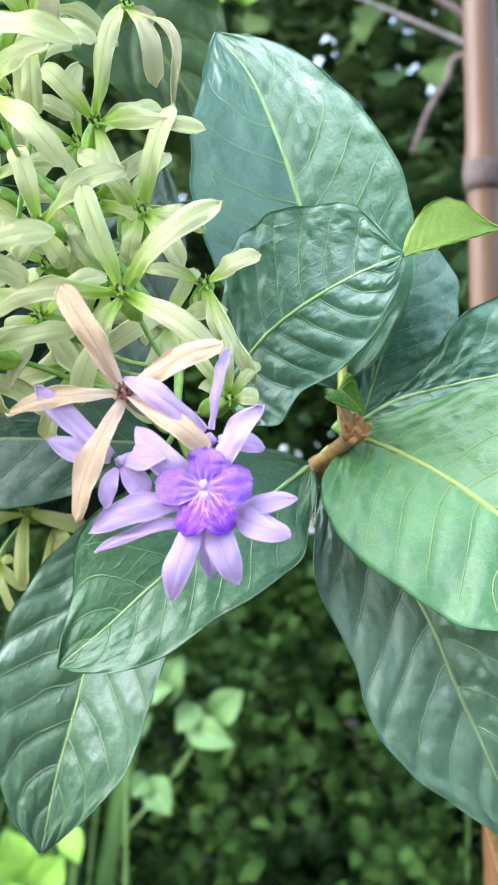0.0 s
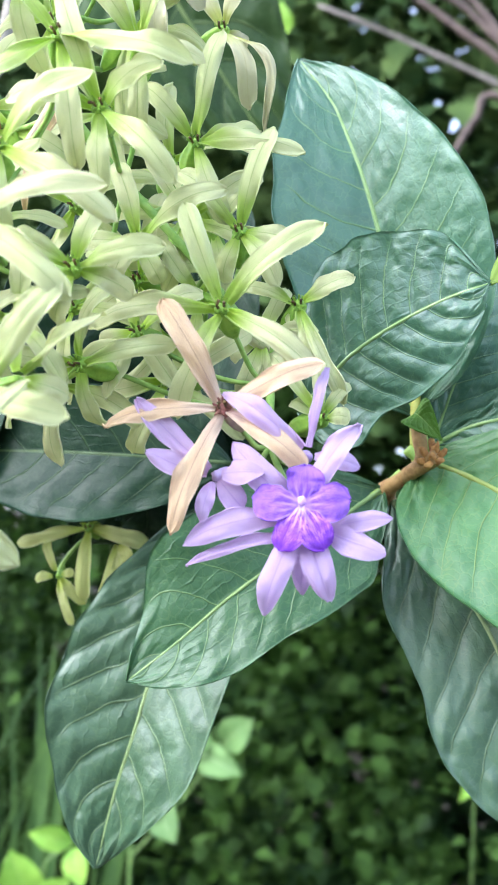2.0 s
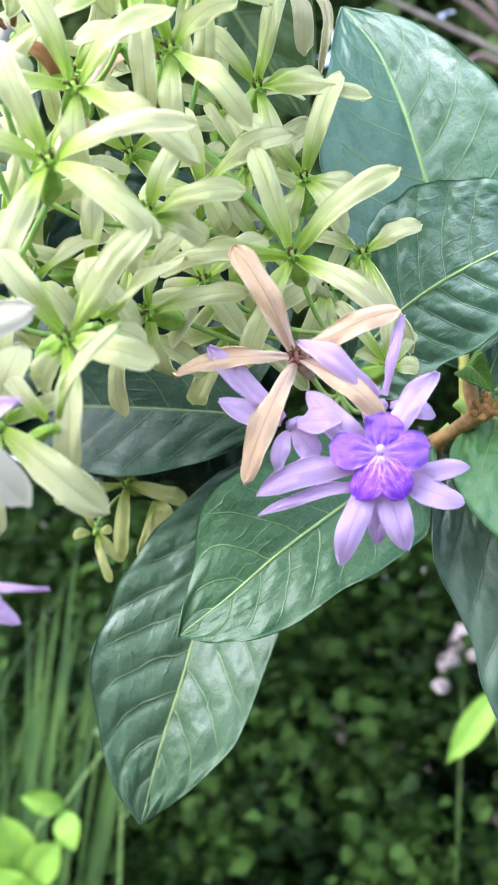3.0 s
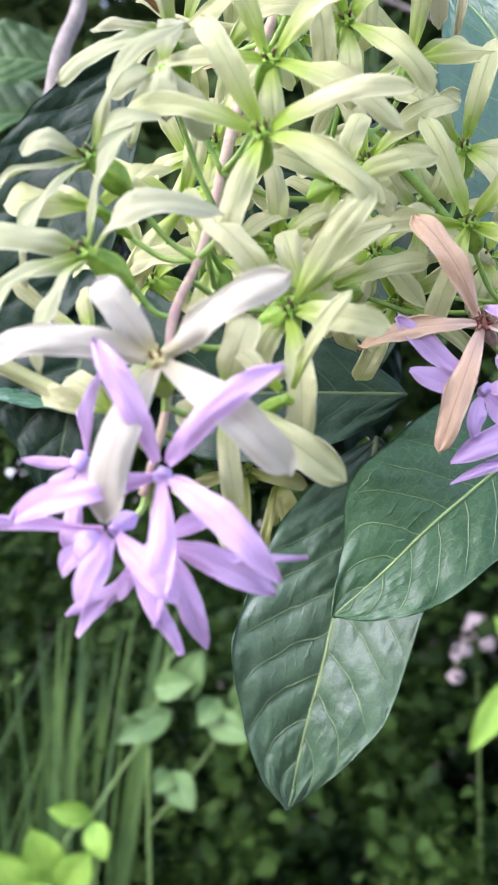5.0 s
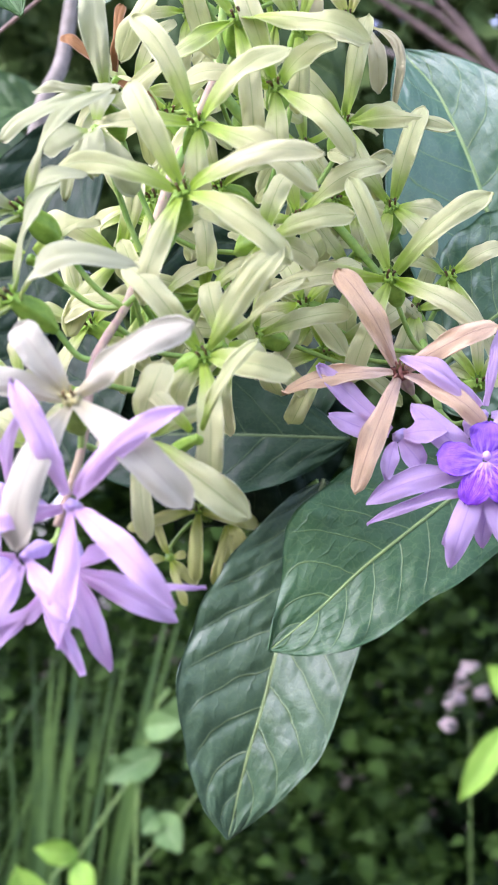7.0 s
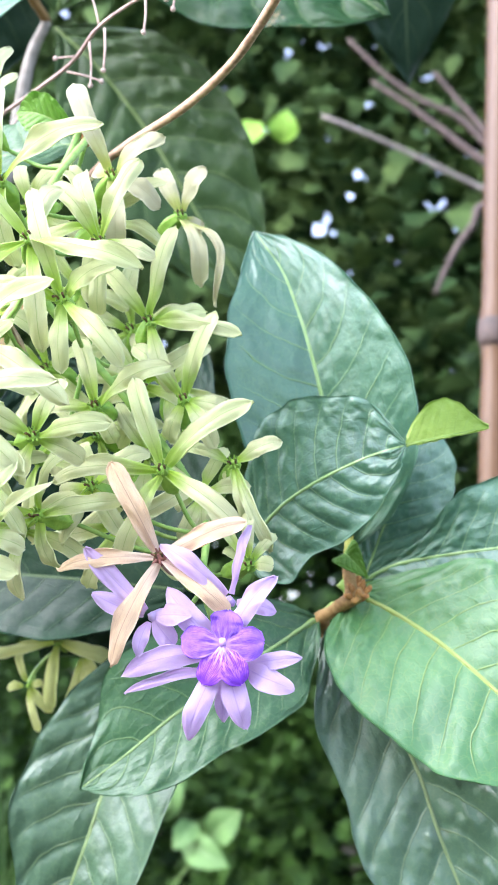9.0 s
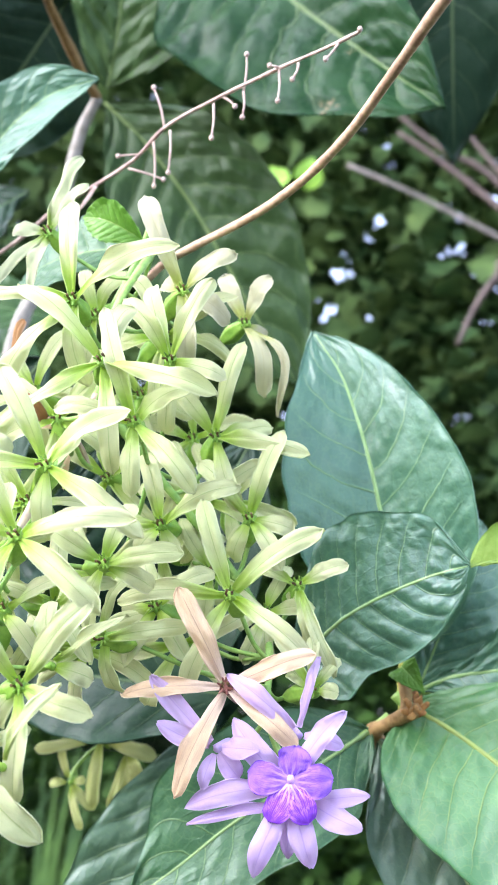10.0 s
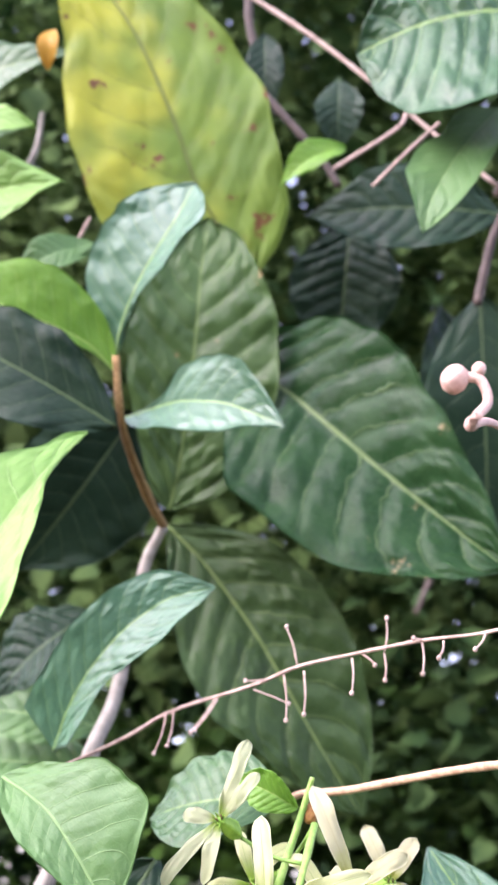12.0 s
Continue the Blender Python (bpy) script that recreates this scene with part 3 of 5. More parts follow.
HEDGE_SHADED = plain_material("shaded_hedge_leaf", (0.010, 0.030, 0.009), (0.026, 0.064, 0.018), 9, 0.8, through=0.15, spec=0.1)
HEDGE_UPPER = plain_material("upper_hedge_leaf", (0.020, 0.048, 0.014), (0.105, 0.165, 0.046), 9, 0.7, through=0.2, spec=0.1)
GRASS = plain_material("grass_blade", (0.018, 0.066, 0.012), (0.092, 0.190, 0.030), 9, 0.6, through=0.3)
CANE = plain_material("bamboo", (0.064, 0.027, 0.006), (0.108, 0.050, 0.012), 14, 0.45, 0.2, stretch=(1, 1, 0.1))


def foliage(name, count, place, size, material, label, category, tilt=0.9):
    """Many small pointed leaves as one joined object; place(k) gives each one's middle."""
    verts, faces = [], []
    outline = [(0.0, 0.0), (0.25, 0.34), (0.55, 0.36), (1.0, 0.0)]
    for k in range(count):
        c = np.asarray(place(k))
        s = size * rng.uniform(0.6, 1.4)
        ax = unit(rng.normal(size=3) * (1, 0.6, 0.7) + (0, -0.2, -0.35))
        nn = unit(np.cross(ax, rng.normal(size=3)))
        nn = unit(nn + np.array([0, -0.5, tilt]) * np.sign(nn[2] + 0.01))
        sd = unit(np.cross(ax, nn))
        nn = np.cross(sd, ax)
        i = len(verts)
        for a, b in outline:
            verts.append(c + s * (ax * (a - 0.5) + nn * 0.10 * math.sin(math.pi * a)))
            if 0 < b:
                verts.append(c + s * (ax * (a - 0.5) + sd * b + nn * (0.10 * math.sin(math.pi * a) + 0.08)))
                verts.append(c + s * (ax * (a - 0.5) - sd * b + nn * (0.10 * math.sin(math.pi * a) + 0.08)))
        # order: base, m1, l1, r1, m2, l2, r2, tip
        faces += [[i, i + 1, i + 2], [i, i + 3, i + 1], [i + 1, i + 4, i + 5, i + 2], [i + 1, i + 3, i + 6, i + 4], [i + 4, i + 7, i + 5], [i + 4, i + 6, i + 7]]
    ob = link(name, verts, faces, None, material)
    return tagged(ob, label, category, kind="stuff")


GAPS = ((-0.131, 0.327, 0.013), (-0.130, 0.357, 0.008), (-0.095, 0.413, 0.006), (-0.105, 0.395, 0.007), (-0.118, 0.372, 0.006), (-0.047, 0.489, 0.008), (-0.014, 0.364, 0.008), (-0.030, 0.389, 0.006), (0.040, 0.315, 0.009), (-0.160, 0.802, 0.010), (-0.145, 0.674, 0.022), (-0.018, 0.671, 0.030), (0.032, 0.241, 0.007))


def thin(x, y, z, size):
    """Small gaps in the shrubs, where the sky shows through."""
    a, b = (x - 0.01) / (y + 0.01), (z - 1.405) / (y + 0.01)
    pad = size / (4.2 * y)
    wobble = 0.011 * noise.noise(Vector((a * 130, b * 130, 7.7)))
    for ca, cb, r in GAPS:
        if math.hypot(a - ca, b - cb) < 0.50 * r + wobble + pad:
            return True
    return b > 0.16 and noise.noise(Vector((a * 64, b * 64, 3.1))) > 0.57 - 5.0 * pad


def hedge_spot(k):
    while True:
        x, z, y = rng.uniform(-1.5, 1.5), rng.uniform(0.03, 1.9), rng.uniform(1.6, 2.4)
        bulge = 0.10 * noise.noise(Vector((x * 2.2, z * 2.2, 0.4)))
        top = 1.80 + 0.12 * noise.noise(Vector((x * 3.0, 1.3, 0.0)))
        if abs(x) > 1.0 and rng.random() < 0.5:
            continue
        if y < 1.70 + bulge or z > top or math.hypot(x / 1.5, 0.45 * z / 1.9) > 1.0:
            continue
        if noise.noise(Vector((x * 5, y * 5, z * 5))) > -0.15 and not thin(x, y, z, 0.027):
            return (x, y, z)


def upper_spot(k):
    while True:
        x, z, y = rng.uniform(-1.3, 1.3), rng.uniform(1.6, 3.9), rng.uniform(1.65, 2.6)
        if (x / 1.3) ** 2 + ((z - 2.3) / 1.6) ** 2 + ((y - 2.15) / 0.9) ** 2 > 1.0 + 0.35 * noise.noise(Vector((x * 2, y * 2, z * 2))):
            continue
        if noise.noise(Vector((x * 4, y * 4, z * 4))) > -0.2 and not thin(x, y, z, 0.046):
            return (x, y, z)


def far_spot(k):
    while True:
        x, z, y = rng.uniform(-2.4, 2.4), rng.uniform(0.0, 5.6), rng.uniform(2.6, 3.9)
        swell = noise.noise(Vector((x * 1.1, z * 1.1, 2.0)))
        if z > 5.2 + 0.8 * noise.noise(Vector((x * 1.3, 5.0, 0))) or y < 2.85 + 0.25 * swell or abs(x) > 2.1 + 0.3 * swell:
            continue
        if not thin(x, y, z, 0.075):
            return (x, y, z)


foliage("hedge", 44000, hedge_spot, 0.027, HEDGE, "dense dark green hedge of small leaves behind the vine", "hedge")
foliage("shrub", 24000, upper_spot, 0.046, HEDGE_UPPER, "upper hedge foliage, its light level put into the leaf colour", "shrub")
foliage("hedge", 64000, far_spot, 0.075, HEDGE_SHADED, "hedge deeper in the garden, shade put into its darker leaf colour", "hedge")

LEAF_WEED = leaf_material("weed_leaf", (0.085, 0.185, 0.05), (0.14, 0.26, 0.075), (0.40, 0.56, 0.26), rough=0.6, through=0.35, spec=0.4)
LEAF_LIME = leaf_material("lime_leaf", (0.18, 0.38, 0.04), (0.30, 0.52, 0.07), (0.40, 0.58, 0.14), rough=0.6, through=0.4, spec=0.4)
PALEPINK = plain_material("pale_pink", (0.66, 0.54, 0.52), (0.80, 0.72, 0.70), 200, 0.7)

# tall grass
verts, faces = [], []
for k in range(150):
    x, y = rng.uniform(-0.98, -0.45), rng.uniform(1.5, 1.9)
    top, lean, w = rng.uniform(1.20, 1.52), rng.normal() * 0.13, rng.uniform(0.004, 0.012)
    i = len(verts)
    for s in np.linspace(0, 1, 9):
        c = np.array([x + lean * s**2, y - 0.03 * s**3, top * (s - 0.06 * s**4)])
        h = w * (1 - s**3) * (0.6 + 0.4 * min(1, s * 4))
        q = 0.5 * noise.noise(Vector((k * 1.7, s, 0)))
        verts += [c + (-h, 0, 0), c + (0, 0.25 * h + h * q, 0), c + (h, 0, 0)]
    for j in range(8):
        a = i + 3 * j
        faces += [[a, a + 1, a + 4, a + 3], [a + 1, a + 2, a + 5, a + 4]]
tagged(link("tall_grass", verts, faces, None, GRASS), "tall upright green grass blades behind the flowers", "grass", kind="stuff")

# bamboo cane
cane = thing("bamboo_cane", "upright tan bamboo cane with a darker node", "cane")
zz = np.linspace(0.0, 1.860, 140)
rad = 0.0098 + 0 * zz
for node_z in (0.36, 0.68, 0.99, 1.31, CANE_NODE):
    rad = rad + 0.0018 * np.exp(-(((zz - node_z) / 0.010) ** 2)) - 0.0008 * np.exp(-(((zz - node_z + 0.025) / 0.013) ** 2))
foot, way = np.array(CANE_A), np.array(CANE_B) - np.array(CANE_A)
verts, faces = tube_mesh(foot + np.outer((zz - foot[2]) / way[2], way), rad, 18)
link("cane_rod", verts, faces, None, CANE, cane)
sv, sf = tube_mesh(foot + np.outer((np.linspace(CANE_NODE - 0.012, CANE_NODE + 0.008, 5) - foot[2]) / way[2], way), [0.0106, 0.0117, 0.0121, 0.0117, 0.0106], 18)
link("cane_node", sv, sf, None, DARK_BARK, cane)


def blossom(parent, at):
    """The open violet corolla: five rounded, spreading lobes round a pale throat."""
    at = np.asarray(at, float)
    core = blob("corolla", at + np.array([0.0002, -0.0016, 0.0005]), 0.0007, CREAMYV, parent, 1.2, (0.1, -0.3, 0.8), 0.3)
    for k, (a, w, l) in enumerate(((86, 6.4, 6.2), (10, 6.4, 7.6), (-58, 5.4, 7.8), (-112, 5.4, 7.9), (176, 6.4, 7.8))):
        a = radians(a)
        d = np.array([math.cos(a), -0.12 - 0.1 * (k == 0), math.sin(a)]) * l / 1000
        petal(core, at + d * 0.06, at + d, w / 1000, (0.02 * k, -1, 0.15), MAGENTA if k in (2, 3) else PURPLE, 0.12, 0.10, "corolla_lobe", blunt=0.45, wide=0.66, hook=0.10, base_w=0.25, nu=22, nv=13, taper=0.62)
    for k in range(3):
        a = radians(-120 + 30 * k)
        d = np.array([math.cos(a), -0.05, math.sin(a)])
        sv, sf = tube_mesh([at + d * 0.0006 + np.array([0, -0.0016, 0]), at + d * 0.0015 + np.array([0, -0.0017, 0]), at + d * 0.0021 + np.array([0, -0.0013, 0])], [0.00022, 0.00016, 0.00005], 5)
        link("throat_hair", sv, sf, None, CREAMYV, core)
    return core


CREAMYV = plain_material("pale_throat", (0.68, 0.42, 0.82), (0.80, 0.58, 0.88), 900, 0.5, through=0.2)


# ---- the vine ----
raceme = thing("flower_raceme", "hanging raceme of pale green starry flowers, some faded tan, some lilac", "flowers")
stem('rachis', [(-0.0598, 0.2236, 1.5165), (-0.0619, 0.2087, 1.4978), (-0.0642, 0.2107, 1.4793), (-0.0691, 0.2007, 1.4588)], 0.0009, 0.0009, STALK, raceme, knots=0.3, n=24)
stem('rachis', [(-0.0642, 0.2107, 1.4793), (-0.0691, 0.2007, 1.4588), (-0.0712, 0.1821, 1.4327), (-0.0732, 0.1678, 1.4186), (-0.0729, 0.1621, 1.4056), (-0.0755, 0.1601, 1.3938)], 0.001, 0.0006, RACHIS, raceme, knots=0.35, n=44)
stem('rachis', [(-0.0642, 0.2107, 1.4793), (-0.0530, 0.2194, 1.4667), (-0.0376, 0.2246, 1.4511), (-0.0262, 0.2263, 1.4361), (-0.0222, 0.2126, 1.4186)], 0.001, 0.0007, STALK, raceme, knots=0.2, n=30)
flower(raceme, (-0.0805, 0.2122, 1.5147), [(4.4, -1.2, 18.2), (7.4, -3.6, 10.6), (-8.6, 0.3, 0.6), (-11.9, -0.4, -15.2), (-2.0, -2.7, -13.8)], material=WHITE, back=(-0.0615, 0.2183, 1.5074), width=3.6)
flower(raceme, (-0.0663, 0.1933, 1.4942), [(-3.5, -1.0, 20.8), (19.7, -5.1, 11.6), (-20.6, -0.9, -1.5), (-11.1, -4.1, -18.3), (4.5, 2.6, -16.4)], material=GREEN, back=(-0.0621, 0.2069, 1.4881), width=4.4)
flower(raceme, (-0.0569, 0.1886, 1.4811), [(-18.4, -2.9, 14.0), (2.7, 4.9, 13.2), (-21.6, -3.1, -18.9), (2.9, 4.7, -20.9), (22.5, -2.5, -4.5)], material=GREEN, back=(-0.0669, 0.2067, 1.4692))
flower(raceme, (-0.0493, 0.2114, 1.5031), [(-10.7, -2.5, 20.8), (10.2, -3.6, 8.3), (3.2, -2.8, -17.1), (-6.4, 5.5, 3.2), (10.3, 2.6, -5.2)], material=CREAM, back=(-0.0616, 0.2064, 1.4927), centre=CALYX, label='cream-coloured flower')
flower(raceme, (-0.0480, 0.2040, 1.4861), [(6.9, -4.8, 16.2), (-11.0, -2.1, 11.8), (11.6, -0.3, -2.3), (-0.4, 4.5, -14.2), (-8.1, 4.9, 18.1)], material=GREEN, back=(-0.0530, 0.2194, 1.4667))
flower(raceme, (-0.0415, 0.2426, 1.5064), [(5.1, -5.2, 9.9), (4.5, 3.5, -3.0), (-7.0, 2.2, 12.8), (6.8, -3.7, -17.1, 4.1, 0.2, -0.16), (9.8, -1.0, -20.8, 2.2, 0.2, -0.24)], material=CREAM, back=(-0.0619, 0.2141, 1.5027), label='cream-coloured flower')
flower(raceme, (-0.0403, 0.2198, 1.4745), [(3.8, -4.0, 20.1), (20.0, -4.3, -2.0), (-10.5, -2.0, 10.7), (11.2, 3.8, 4.4), (6.7, -1.3, -15.0)], material=GREEN, back=(-0.0484, 0.2220, 1.4618))
flower(raceme, (-0.0311, 0.2196, 1.4581), [(5.3, -4.8, 17.7), (-11.7, -1.9, 10.8), (9.4, -0.3, -1.5), (-3.3, 3.4, -9.0), (7.7, -2.5, -9.9)], material=GREEN, back=(-0.0339, 0.2253, 1.4462))
flower(raceme, (-0.0310, 0.2067, 1.4412), [(-7.3, -2.5, 17.7), (16.6, -6.0, 13.6), (-22.5, -0.9, -2.8), (-6.8, -1.6, -18.6), (16.7, -2.9, -10.1)], material=GREEN, back=(-0.0249, 0.2212, 1.4304))
flower(raceme, (-0.0609, 0.1765, 1.4583), [(-10.3, -3.4, 16.9), (14.1, -4.8, 10.5), (-19.8, -0.2, -1.6), (1.0, 2.5, -12.5), (19.1, -2.1, -10.7)], material=GREEN, back=(-0.0700, 0.1906, 1.4458))
flower(raceme, (-0.0609, 0.1672, 1.4443), [(-8.3, -3.4, 16.0), (20.4, -4.8, 4.7, 4.1, 0.2), (-19.9, -1.5, 3.7, 4.1), (-5.7, -1.1, -17.0, 4.1), (16.4, -3.0, -10.8)], material=GREEN, back=(-0.0718, 0.1786, 1.4291))
flower(raceme, (-0.0506, 0.1927, 1.4707), [(-8.2, -3.6, 21.5), (-16.3, -0.4, 1.9), (9.8, -2.6, 7.2), (0.8, 0.7, -14.0), (13.7, -2.7, -12.4)], material=GREEN, back=(-0.0530, 0.2194, 1.4667))
flower(raceme, (-0.0482, 0.2143, 1.4544), [(15.3, -4.8, 8.9), (-5.4, -0.6, 14.6), (-13.0, 4.2, 0.7), (-4.3, 0.5, -6.0), (4.1, 3.0, -7.0)], material=GREEN, back=(-0.0432, 0.2233, 1.4565))
flower(raceme, (-0.0516, 0.1888, 1.4432), [(14.7, -3.6, 3.3), (-10.1, -1.8, 5.0), (3.7, 1.1, 11.8), (9.1, 4.5, -3.3), (-4.3, 5.3, -8.6)], material=GREEN, back=(-0.0700, 0.1906, 1.4458))
flower(raceme, (-0.0467, 0.2127, 1.4378), [(8.2, -2.6, -9.8), (-4.4, -2.9, -12.1), (10.3, 2.8, 8.6), (-4.9, 3.4, 9.6), (-8.6, 5.1, -2.4)], material=GREEN, back=(-0.0249, 0.2212, 1.4304))
flower(raceme, (-0.0575, 0.1700, 1.4200), [(11.1, -7.0, 14.5, 4.3, 0.06), (13.5, -4.3, -3.0, 4.4), (1.7, -1.2, -19.0), (-4.9, 4.5, -7.1), (-11.4, -4.2, 13.4, 4.3, 0.22)], material=GREEN, back=(-0.0732, 0.1664, 1.4155))
flower(raceme, (-0.0564, 0.1812, 1.4240), [(12.5, -3.8, 10.0, 2), (7.0, 4.7, -1.7), (-3.6, 4.4, 11.7)], material=GREEN, back=(-0.0722, 0.1750, 1.4255), heart=False)
flower(raceme, (-0.0834, 0.1588, 1.4260), [(18.0, -4.8, 4.7, 4.3, 0.3), (-13.2, -1.7, 2.4, 4.1, 0.15), (-15.4, -3.1, -12.9, 3.8, 0.14), (-5.9, -4.3, -15.8, 3.8), (5.1, -1.9, 16.8, 2.7, 0.08)], material=WHITE, back=(-0.0732, 0.1678, 1.4186), face=(-0.55, -1, 0.35))
flower(raceme, (-0.0850, 0.1664, 1.4414), [(-9.1, -2.7, 0.7, 3.4, 0.3), (-16.9, -3.0, -9.3, 2.5, 0.15), (-9.5, -4.9, -17.5, 3.3, 0.15), (10.3, -3.5, 4.7, 3.6, 0.25), (12.2, -3.2, 18.5, 2.7, 0.18)], material=WHITE, back=(-0.0718, 0.1786, 1.4291), face=(-0.5, -1, 0.4))
flower(raceme, (-0.0761, 0.1785, 1.4636), [(-2.6, -3.7, 18.6), (-17.1, -2.0, -6.6, 4.1), (-12.4, 0.3, 2.0, 1.8), (8.2, -2.1, -3.7, 4.1, 0.1), (-6.1, -1.9, -17.0, 2.7, 0.1)], material=WHITE, back=(-0.0700, 0.1906, 1.4458))
flower(raceme, (-0.0763, 0.1725, 1.4565), [(-7.5, -1.5, -4.0, 4.1, 0.15), (1.8, -5.6, -9.0, 3.7, 0.2), (6.8, 0.3, -10.6, 4.1), (1.9, 2.5, 8.2)], material=WHITE, back=(-0.0706, 0.1862, 1.4393), heart=False)
flower(raceme, (-0.0203, 0.2241, 1.4459), [(9.5, -3.4, 5.0), (-10.5, -1.6, 3.0, 3), (-1.7, 2.1, -4.2, 3), (3.9, -1.3, -11.7), (9.5, -2.2, -17.4, 2.7)], material=GREEN, back=(-0.0262, 0.2263, 1.4361), width=3.8)
flower(raceme, (-0.0147, 0.2209, 1.4251), [(5.0, -2.0, 0.1), (-1.1, -0.6, 10.7, 2.8), (-5.8, 2.8, 3.6), (-11.4, 5.2, 13.1, 2.8), (4.5, 3.1, 7.1, 2.7)], material=GREEN, back=(-0.0236, 0.2166, 1.4246), width=3.6)
flower(raceme, (-0.0268, 0.2260, 1.4399), [(-3.3, -1.1, -11.0), (1.7, -0.4, -10.4), (-6.5, 2.3, -3.5), (10.0, -0.5, 1.8), (3.5, 2.0, 10.3)], material=GREEN, back=(-0.0262, 0.2263, 1.4361), width=3.6)
flower(raceme, (-0.0663, 0.1697, 1.4074), [(4.0, -5.6, 10.2, 4.9), (16.3, -3.1, -11.1, 5.3), (2.2, -3.5, -14.6, 3.3), (-7.6, 2.4, -2.6, 4.5), (10.2, 5.4, 6.1, 2.7)], material=GREEN, back=(-0.0736, 0.1617, 1.4027), heart=False, face=(0.1, -1, 0))
flower(raceme, (-0.0572, 0.1656, 1.4073), [(8.2, -3.9, 13.4, 2.2, 0.2), (-7.8, -0.1, 7.7, 2.7)], material=GREEN, back=(-0.0729, 0.1621, 1.4056), heart=False)
flower(raceme, (-0.0806, 0.1658, 1.4054), [(-19.3, -1.8, 8.2, 2.7, -0.16), (-8.3, 3.1, 5.4, 4.1), (-13.0, 5.3, 3.6, 3.3), (3.8, 3.6, 7.4)], material=GREEN, back=(-0.0743, 0.1611, 1.3997), heart=False)
flower(raceme, (-0.0857, 0.1724, 1.4161), [(-12.1, -2.0, 9.4, 2.2, -0.1), (7.3, 2.8, -2.1, 3.3), (-3.0, 3.7, 9.3, 2.7), (1.9, 3.8, 2.4)], material=GREEN, back=(-0.0732, 0.1664, 1.4155), heart=False, face=(-0.3, -1, 0))
flower(raceme, (-0.0855, 0.1720, 1.4357), [(-12.7, -2.6, 0.8, 4.9), (-8.5, 3.1, 3.1, 4.1), (9.7, 4.2, 7.9, 4.1)], material=GREEN, back=(-0.0718, 0.1786, 1.4291), heart=False)
flower(raceme, (-0.0737, 0.2051, 1.4554), [(14.0, 3.7, 0.6, 3, 0.150398), (-0.6, 0.1, -16.8, 3.2, 0.18417), (-12.2, 5.5, -6.3, 3.2, 0.281869), (-10.1, -1.5, 14.1, 3.2, 0.127462), (8.9, -2.7, 13.8, 4.1, 0.0716796)], material=GREEN, back=(-0.0696, 0.1956, 1.4523), face=(0.06351113023192789, -1, 0.30302087390988397))
flower(raceme, (-0.0426, 0.2279, 1.4624), [(14.7, 4.3, -5.1, 4.2, 0.266371), (-3.1, -1.0, -14.2, 3.7, 0.270579), (-16.5, 2.7, 1.4, 3.7, 0.157761), (-8.2, -1.5, 12.1, 3, 0.0615805), (11.3, 0.0, 9.1, 3.6, 0.135711)], material=GREEN, back=(-0.0432, 0.2233, 1.4565), face=(0.29836732450326736, -1, 0.017344096599989228))
flower(raceme, (-0.0541, 0.2196, 1.4953), [(16.4, 2.7, -4.0, 3.4, 0.236736), (0.4, -1.0, -17.1, 3.1, 0.0654026), (-17.2, 1.5, -6.0, 3.3, 0.132767), (-11.3, 4.7, 14.4, 3.9, 0.273982), (14.6, -3.5, 9.7, 3, 0.122249)], material=GREEN, back=(-0.0621, 0.2069, 1.4881), face=(0.2796040541808737, -1, 0.3651436611350891))
flower(raceme, (-0.0388, 0.2254, 1.4470), [(13.3, -1.2, -9.3, 3.3, 0.0978538), (-0.9, 3.1, -12.8, 4.2, 0.132827), (-11.6, 4.8, -5.4, 4, 0.140681), (-7.6, -2.8, 9.9, 3.5, 0.101979), (6.0, 3.1, 11.4, 3.8, 0.0874101)], material=GREEN, back=(-0.0339, 0.2253, 1.4462), face=(-0.2754645800013988, -1, 0.1944005694210458))
flower(raceme, (-0.0728, 0.2129, 1.4744), [(12.1, 0.9, -5.6, 4, 0.15233), (-2.3, 4.4, -15.1, 3.5, 0.0592173), (-12.3, -1.0, -6.6, 4, 0.174645), (-13.1, 3.5, 9.0, 3.2, 0.107867), (7.7, 4.0, 11.4, 4.2, 0.191336)], material=GREEN, back=(-0.0669, 0.2067, 1.4692), face=(0.2943424280123815, -1, 0.14177723957339763))
flower(raceme, (-0.0775, 0.1977, 1.4426), [(8.2, -0.2, -14.2, 3.6, 0.0732272), (-8.3, -1.0, -14.1, 4.2, 0.134147), (-15.6, 0.4, 7.4, 4, 0.182006), (1.2, 2.5, 16.0, 4.2, 0.28907), (16.3, -3.5, 7.3, 3.8, 0.061136)], material=GREEN, back=(-0.0700, 0.1906, 1.4458), face=(0.23938183316385347, -1, -0.023420327454118733))
flower(raceme, (-0.0542, 0.2035, 1.4301), [(4.1, 4.6, -10.5, 3.8, 0.192301), (-14.2, 4.9, -10.6, 3, 0.28059), (-17.7, 5.1, 3.9, 4, 0.245742), (5.1, -2.7, 13.6, 3.2, 0.21787), (16.5, -1.7, 4.0, 3.6, 0.181602)], material=GREEN, back=(-0.0236, 0.2166, 1.4246), face=(-0.28416392469858015, -1, -0.079490110149561))
flower(raceme, (-0.0431, 0.2227, 1.4311), [(14.3, 0.5, -9.9, 3.1, 0.140642), (-7.2, 6.5, -13.8, 4.1, 0.25689), (-15.7, 3.2, -3.2, 4, 0.127792), (-6.4, -3.0, 13.4, 3.1, 0.0786128), (15.2, 0.1, 9.6, 3.5, 0.264461)], material=GREEN, back=(-0.0249, 0.2212, 1.4304), face=(0.1659517427276344, -1, -0.05984927730891492))
